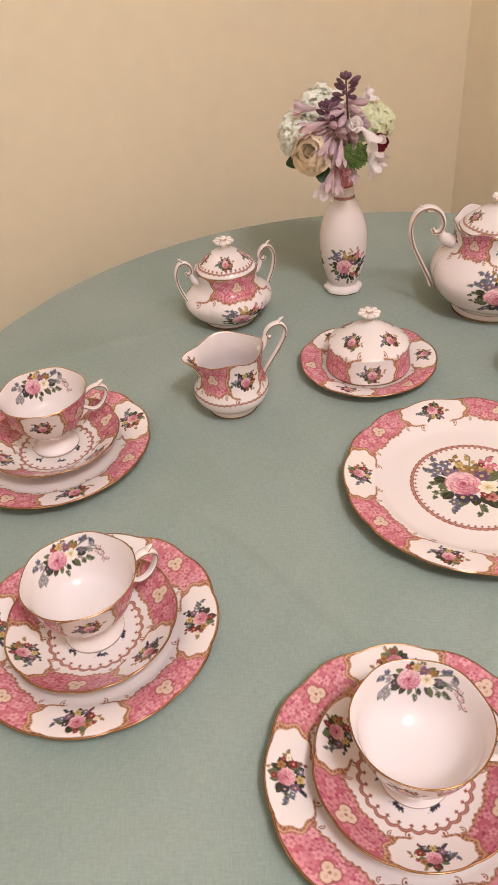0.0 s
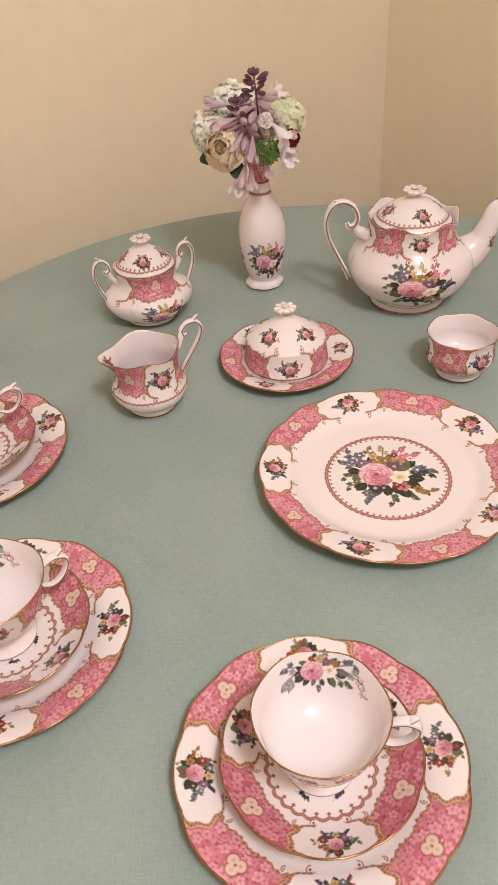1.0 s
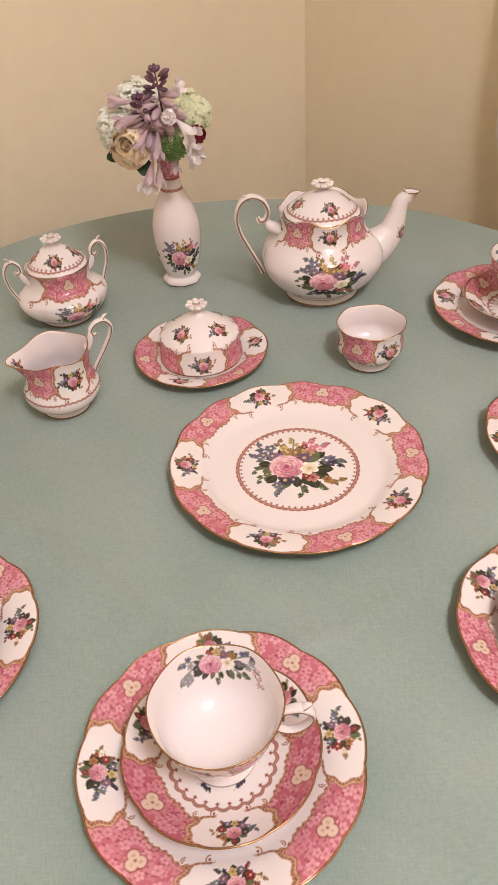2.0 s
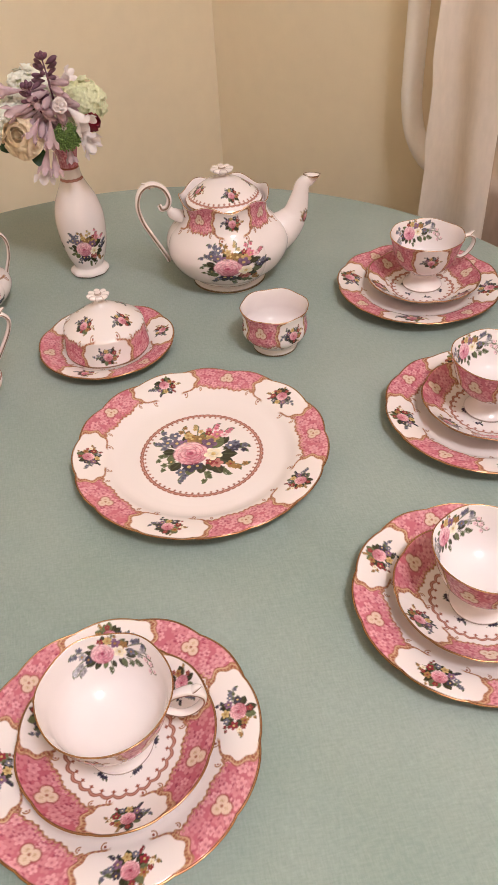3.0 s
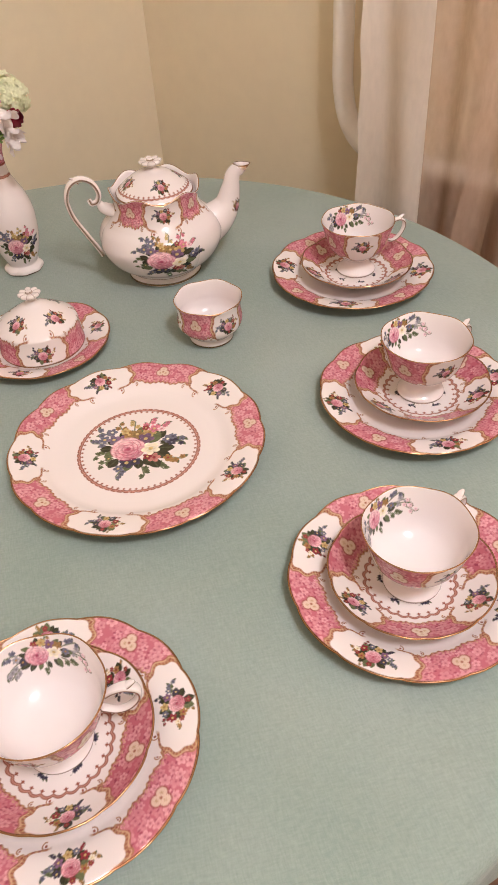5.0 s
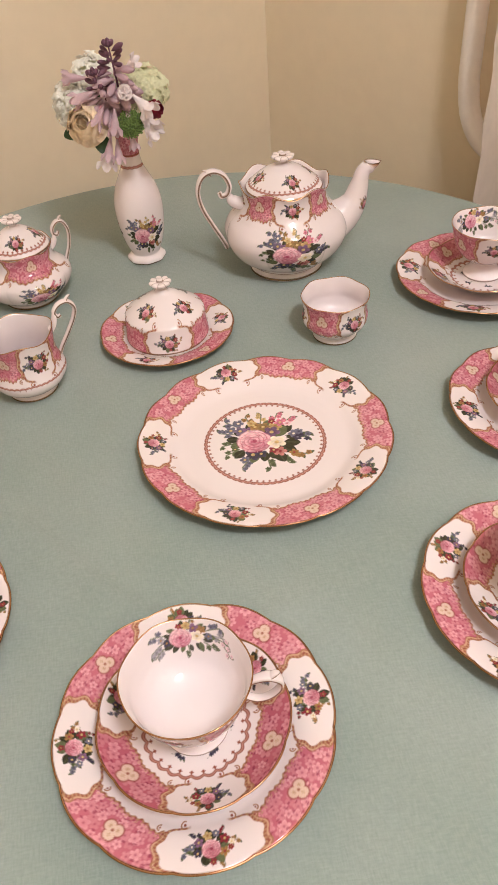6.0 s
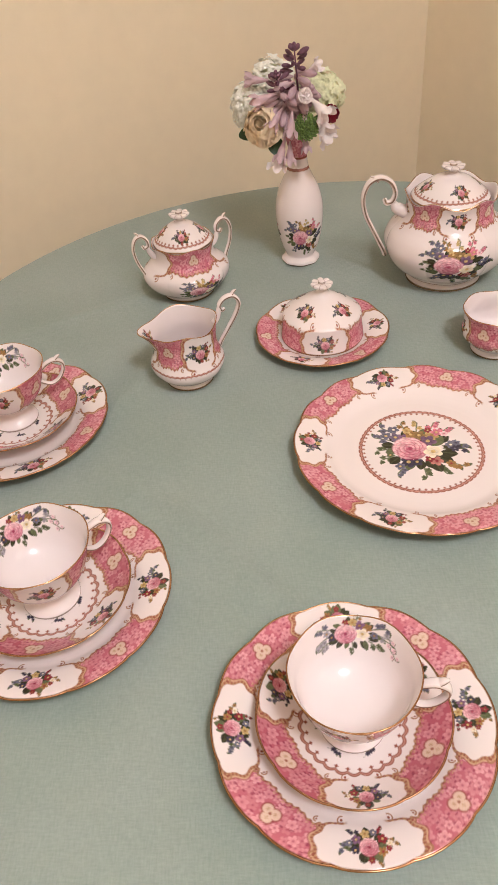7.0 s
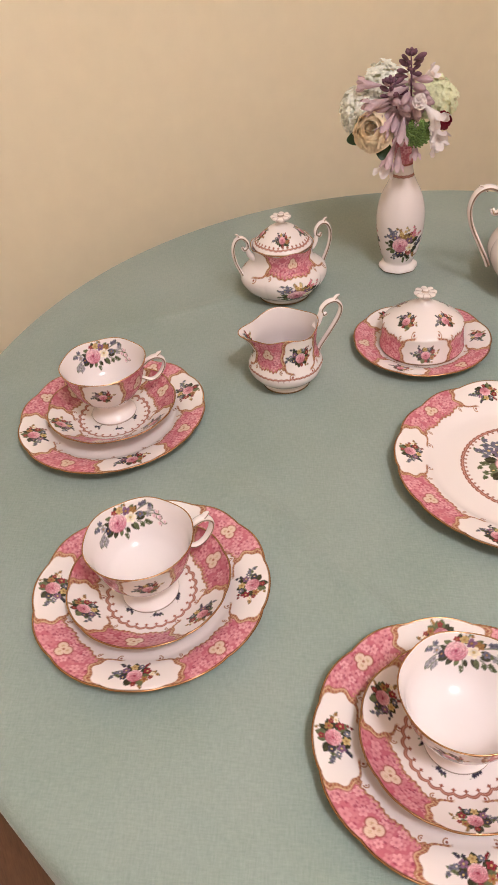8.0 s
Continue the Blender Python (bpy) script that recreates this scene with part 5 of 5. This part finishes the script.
def rose_head(name, label, at, way, size, mat, rings, leaves=()):
    """An open rose: rings of cupped petals round a tight heart, with sepals and leaves."""
    t = thing(name, label, "rose", aim(at, way))
    rng = random.Random(name)
    for k, (count, rad, lean, length, width) in enumerate(rings):
        me = petal_mesh("petal", length * size, width * size, 0.42 * width * size, 0.35 if k else 0.1)
        me.materials.append(mat)
        for j in range(count):
            a = 2 * math.pi * (j + 0.5 * k) / count + rng.uniform(-0.2, 0.2)
            m = Matrix.Rotation(a, 4, "Z") @ Matrix.Translation((0, -rad * size, rng.uniform(-0.04, 0.04) * size)) @ Matrix.Rotation(lean + rng.uniform(-0.08, 0.08), 4, "X")
            part("petal", me, mat, t).matrix_basis = m
    for a, l, w in leaves:
        me = petal_mesh("leaf", l, w, 0.15 * w, 0.25, 12, 7)
        ob = part("leaf", me, LEAFM, t, "dark green leaf")
        ob.matrix_basis = Matrix.Rotation(a, 4, "Z") @ Matrix.Translation((0, -0.4 * size, -0.25 * size)) @ Matrix.Rotation(1.75, 4, "X")
    stem_to(t.matrix_basis.translation, t, 0.0017)
    return t


rose_head("peach_rose", "open peach garden rose standing in the vase", BOUQUET + Vector((-0.043, -0.050, 0.208)), (-0.22, -0.82, 0.42), 0.0275, PEACH,
          [(3, 0.10, 0.10, 0.75, 0.42), (5, 0.30, 0.12, 0.86, 0.55), (6, 0.52, 0.06, 0.95, 0.68), (7, 0.74, -0.12, 1.00, 0.78), (7, 0.84, -0.45, 1.05, 0.85)],
          ((0.6, 0.030, 0.010), (2.9, 0.030, 0.011), (-1.3, 0.026, 0.009)))
rose_head("red_rose", "small crimson rose half hidden in the bouquet", BOUQUET + Vector((0.037, -0.040, 0.214)), (0.55, -0.65, 0.3), 0.0145, CRIMSON,
          [(3, 0.10, 0.10, 0.8, 0.45), (5, 0.35, 0.05, 0.95, 0.62), (6, 0.62, -0.1, 1.05, 0.75)])


def hydrangea(at, rad, count, seed, mat, label):
    """A ball of small four-petalled florets on a stem."""
    t = thing("hydrangea", label, "hydrangea", Matrix.Translation(at), group="hydrangea heads")
    rng = random.Random(seed)
    bm = bmesh.new()
    for k in range(count):
        zz = 1 - 1.75 * (k + 0.5) / count
        a = k * 2.39996 + rng.uniform(-0.2, 0.2)
        q = math.sqrt(max(0, 1 - zz * zz))
        d = Vector((q * math.cos(a), q * math.sin(a), zz))
        p = d * rad * rng.uniform(0.80, 1.10) * (1 + 0.12 * math.sin(3 * a + seed) * q)
        m = aim(p, d + Vector((rng.uniform(-0.4, 0.4), rng.uniform(-0.4, 0.4), rng.uniform(-0.2, 0.5))), rng.uniform(0, 6), rng.uniform(0.8, 1.2))
        s = 0.0054
        for j in range(4):
            r = m @ Matrix.Rotation(j * math.pi / 2, 4, "Z")
            co = [(0, 0, 0), (s * 0.45, -s * 0.42, 0.0008), (s * 1.02, -s * 0.22, 0.0002), (s * 1.05, s * 0.24, -0.0002), (s * 0.45, s * 0.42, 0.0010), (s * 0.6, 0, 0.0016)]
            v = [bm.verts.new(r @ Vector(c)) for c in co]
            for f in ((0, 1, 5), (1, 2, 5), (2, 3, 5), (3, 4, 5), (4, 0, 5)):
                bm.faces.new([v[i] for i in f])
        bmesh.ops.create_icosphere(bm, subdivisions=1, radius=0.0010, matrix=m)
    part("floret_head", bm, mat, t)
    core = bmesh.new()
    bmesh.ops.create_icosphere(core, subdivisions=2, radius=rad * 0.80)
    part("floret_stalk", core, LIMEP, t, "green stalks inside the flower head")
    stem_to(at, t, 0.0018)
    return t


hydrangea(BOUQUET + Vector((-0.056, -0.005, 0.221)), 0.0275, 260, 1, CREAMP, "cream white hydrangea head with many florets")
hydrangea(BOUQUET + Vector((-0.028, 0.008, 0.243)), 0.0280, 260, 2, CREAMP, "cream white hydrangea head behind the flower spikes")
hydrangea(BOUQUET + Vector((0.031, 0.004, 0.227)), 0.0270, 240, 3, LIMEP, "greenish hydrangea head with many small florets")


def bell_mesh(name, length, mouth, flare=1.0):
    """A hosta bell: a slim tube opening into six pointed lobes. It points along z."""
    s = np.linspace(0, 1, 16)[:, None]
    g = np.linspace(0, 2 * np.pi, 36, endpoint=False)[None]
    lobe = np.abs(np.cos(3 * g)) ** 0.8
    k = np.clip((s - 0.62) / 0.38, 0, 1)
    rad = mouth * (0.16 + 0.50 * np.clip(s / 0.55, 0, 1) ** 1.3 * 0.9 + 0.55 * k ** 1.6 * flare) * (1 + 0.10 * k * (lobe - 0.5))
    z = length * (s - 0.26 * k * (1 - lobe))
    return grid_mesh(name, np.stack([rad * np.cos(g), rad * np.sin(g), z + 0 * g], -1))


def bud_mesh(name, length, rad):
    s = np.linspace(0, 1, 12)[:, None]
    g = np.linspace(0, 2 * np.pi, 12, endpoint=False)[None]
    r = rad * np.sin(np.pi * np.clip(s * 0.92 + 0.04, 0, 1)) ** 0.7 * (0.55 + 0.6 * s) * (1 + 0.07 * np.cos(6 * g))
    return grid_mesh(name, np.stack([r * np.cos(g), r * np.sin(g), length * s + 0 * g], -1))


BELL, BELL_PALE = bell_mesh("bell", 0.0310, 0.0082, 0.9), bell_mesh("pale_bell", 0.0320, 0.0120, 1.15)
SLIM, BUD, BUD_SMALL = bud_mesh("closed_bell", 0.0270, 0.0052), bud_mesh("bud", 0.0150, 0.0033), bud_mesh("small_bud", 0.0085, 0.0028)
for me, mat in ((BELL, LILAC), (BELL_PALE, PALE_LILAC), (SLIM, LILAC), (BUD, BUDM), (BUD_SMALL, BUDM)):
    me.materials.append(mat)


def hosta_spike(base, tip, seed, rows, bells, label):
    """A flower spike: dark buds at the tip, longer lilac bells hanging lower down."""
    t = thing("hosta_spike", label, "hosta flower", Matrix.Translation(base), group="hosta spikes")
    rng = random.Random(seed)
    b, e = Vector((0, 0, 0)), Vector(tip) - Vector(base)
    part("flower_stalk", tube([tuple(b), tuple(b.lerp(e, 0.5) + Vector((0.001, 0, 0))), tuple(e)], [0.0016, 0.0013, 0.0009]), BUDM, t, "purple flower stalk")
    for k in range(6):
        a = k * math.pi / 3 + 0.4
        part("bud", BUD_SMALL, BUDM, t, "dark purple bud").matrix_basis = aim(e + Vector((0.0015 * math.cos(a), 0.0015 * math.sin(a), -0.002)), (0.75 * math.cos(a), 0.75 * math.sin(a), 1.1), 0, rng.uniform(0.85, 1.1))
    part("bud", BUD_SMALL, BUDM, t, "dark purple bud").matrix_basis = aim(e, (0, 0, 1), 0, 0.9)
    for k in range(rows):
        f = 0.90 - 0.72 * k / rows
        p = b.lerp(e, f)
        a = k * 2.2 + rng.uniform(-0.4, 0.4)
        down = 0.55 - 1.25 * (k / rows) ** 0.8
        way = Vector((math.cos(a), math.sin(a), down))
        mesh, name = (BUD, "bud") if k < rows * 0.30 else (SLIM, "closed_bell")
        part(name, mesh, BUDM, t).matrix_basis = aim(p + way.normalized() * 0.003, way, rng.uniform(0, 3), rng.uniform(0.85, 1.15))
    for p, way, pale, size in bells:
        part("open_bell", BELL_PALE if pale else BELL, LILAC, t, "pale lilac open bell").matrix_basis = aim(Vector(p) + BOUQUET - Vector(base), way, rng.uniform(0, 3), size)
    stem_to(base, t, 0.0016)
    return t


hosta_spike(BOUQUET + Vector((0.001, -0.040, 0.212)), BOUQUET + Vector((-0.003, -0.052, 0.294)), 5, 34,
            [((0.012, -0.050, 0.268), (0.6, -0.3, 0.35), True, 0.6), ((0.025, -0.048, 0.215), (0.4, -0.6, -0.6), True, 0.9), ((0.016, -0.055, 0.238), (0.75, -0.55, -0.75), True, 1.0), ((0.022, -0.055, 0.205), (0.65, -0.30, -0.8), True, 0.85), ((-0.008, -0.062, 0.228), (-0.15, -0.45, -1.0), False, 1.05),
             ((-0.012, -0.056, 0.190), (-0.05, -0.25, -1.0), False, 0.95), ((0.006, -0.058, 0.200), (0.1, -0.2, -1), False, 0.8)], "purple hosta flower spike with dark buds and hanging bells")
hosta_spike(BOUQUET + Vector((-0.010, -0.042, 0.208)), BOUQUET + Vector((-0.026, -0.054, 0.266)), 9, 24,
            [((-0.020, -0.062, 0.232), (-0.6, -0.55, -0.7), False, 1.0), ((-0.018, -0.060, 0.196), (-0.35, -0.3, -1.0), False, 1.0), ((-0.026, -0.056, 0.248), (-1.0, -0.25, -0.25), False, 1.1),
             ((-0.024, -0.052, 0.182), (-0.25, -0.05, -1.0), True, 0.9), ((-0.034, -0.030, 0.256), (-0.9, 0.0, 0.1), False, 1.0)], "shorter purple hosta spike leaning out of the bouquet")


def sedum():
    at = BOUQUET + Vector((0.007, -0.062, 0.207))
    t = thing("sedum", "dense green cluster of small sedum buds", "sedum", aim(at, (0.15, -0.8, 0.35)))
    rng = random.Random(8)
    bm = bmesh.new()
    for k in range(120):
        q, a = 0.0165 * math.sqrt((k + 0.5) / 120), k * 2.39996
        z = 0.010 * math.sqrt(max(0, 1 - (q / 0.018) ** 2)) + rng.uniform(-0.0015, 0.0015)
        bmesh.ops.create_icosphere(bm, subdivisions=1, radius=rng.uniform(0.0011, 0.0020), matrix=Matrix.Translation((q * math.cos(a), q * math.sin(a), z)) @ Matrix.Diagonal((1, 1, 1.5, 1)))
    part("bud_head", bm, SEDUMM, t)
    bm = bmesh.new()
    bmesh.ops.create_cone(bm, cap_ends=True, segments=16, radius1=0.003, radius2=0.0145, depth=0.014, matrix=Matrix.Translation((0, 0, 0.0005)))
    part("stalk", bm, STEMM, t)
    stem_to(at, t)


sedum()


def double_blossom():
    at = BOUQUET + Vector((0.007, -0.072, 0.247))
    t = thing("white_blossom", "small double white blossom with ruffled petals", "blossom", aim(at, (0.05, -0.85, 0.25)))
    rng = random.Random(3)
    me = petal_mesh("petal", 0.0125, 0.0062, 0.003, 0.3)
    me.materials.append(PALE_LILAC)
    for k in range(16):
        m = Matrix.Rotation(k * 2.39996, 4, "Z") @ Matrix.Translation((0, -0.0008 * (k % 4), 0.0)) @ Matrix.Rotation(-0.12 - 0.28 * (k / 5) + rng.uniform(-0.1, 0.1), 4, "X")
        part("petal", me, PALE_LILAC, t).matrix_basis = m
    stem_to(at, t)


double_blossom()


# ---- heating pipe, panelling and curtain ----
def heating_pipe():
    t = thing("heating_pipe", "white painted heating pipe bending behind the curtain", "pipe", ROOM.copy())
    y = -0.050
    pts = [(0.557, y, 2.80), (0.557, y, 1.6), (0.557, y, 1.0), (0.557, y, 0.88), (0.559, y, 0.83), (0.571, y, 0.780), (0.599, y, 0.742), (0.640, y, 0.726), (0.70, y, 0.722), (1.1, y, 0.722), (1.75, y, 0.722)]
    me = tube(pts, [0.0185] * 3, 28, 120)
    part("pipe", me, PIPEM, t)
    for z in (1.9,):
        bm = box((0.549, y, z - 0.008), (0.565, 0.0, z + 0.008), 0.002)
        part("wall_clip", bm, PIPEM, t)


heating_pipe()


def panelling():
    """Brown wooden panelling low on the wall behind the curtain."""
    t = thing("wooden_panelling", "brown wooden panelling standing behind the curtain", "panelling", ROOM.copy())
    flat(part("low_panel", box((0.672, -0.018, 0.0), (2.2, -0.002, 0.690), 0.003), WOOD, t))
    flat(part("tall_panel", box((0.905, -0.027, 0.0), (2.2, -0.0185, 0.880), 0.003), WOOD, t))
    flat(part("sill", box((0.915, -0.10, 0.883), (2.2, -0.004, 0.905), 0.004), WHITEP, t, "white painted sill"))


panelling()


def curtain():
    t = thing("curtain", "sheer beige voile curtain hanging in loose folds", "curtain", ROOM.copy())

    def strip(x0, x1, fold, n, mat, name, label, hem=0.0, lean=0.0):
        x, z = np.meshgrid(np.linspace(x0, x1, n), np.linspace(0.03, 2.42, 240), indexing="ij")
        rng = np.random.RandomState(7)
        wob = np.interp(z[0], np.linspace(0, 2.5, 60), rng.uniform(-1, 1, 60))
        edge = np.clip(1 - (x - x0) / 0.012, 0, 1)
        V = np.stack([x + edge * hem * wob[None] + lean * (z - 0.75) + 0.004 * np.sin(z * 2.1 + x * 9), -0.129 + fold(x, z), z], -1)
        part(name, grid_mesh("curtain_" + name, V, wrap=False), mat, t, label)

    strip(0.645, 0.775, lambda x, z: 0.010 * np.sin((x - 0.641) * 38 + 0.5 * np.sin(3 * z)) + 0.003 * np.sin(70 * x + 4 * z) + 0.0016 * np.sin(31 * z + 40 * x) * np.sin(13 * z - 55 * x) - 0.006, 60, VOILE, "gathered_edge", "doubled beige voile edge with a sewn hem", 0.0022)
    strip(0.6465, 0.776, lambda x, z: 0.010 * np.sin((x - 0.641) * 38 + 0.5 * np.sin(3 * z)) - 0.001, 30, VOILE, "edge_lining", "inner layer of the doubled edge", 0.001)
    strip(0.770, 1.95, lambda x, z: 0.022 * np.sin((x - 0.770) * 62 + 0.4 * np.sin(2.3 * z + 1)) * np.clip((x - 0.77) / 0.05, 0.1, 1) + 0.007 * np.sin(x * 37 + 2 * z), 220, VOILE_THIN, "sheer_panel", "thin see-through voile in folds")
    strip(0.866, 0.922, lambda x, z: 0.016 * np.cos((x - 0.894) * 62) - 0.030 + 0.003 * np.sin(5 * z), 18, VOILE_THIN, "pleat", "doubled pleat of the voile", 0.003, 0.085)
    rod = bmesh.new()
    bmesh.ops.create_cone(rod, cap_ends=True, segments=16, radius1=0.011, radius2=0.011, depth=1.5, matrix=pose(1.28, -0.129, 2.435, 0, 90, 0))
    part("curtain_rod", rod, WHITEP, t)


curtain()
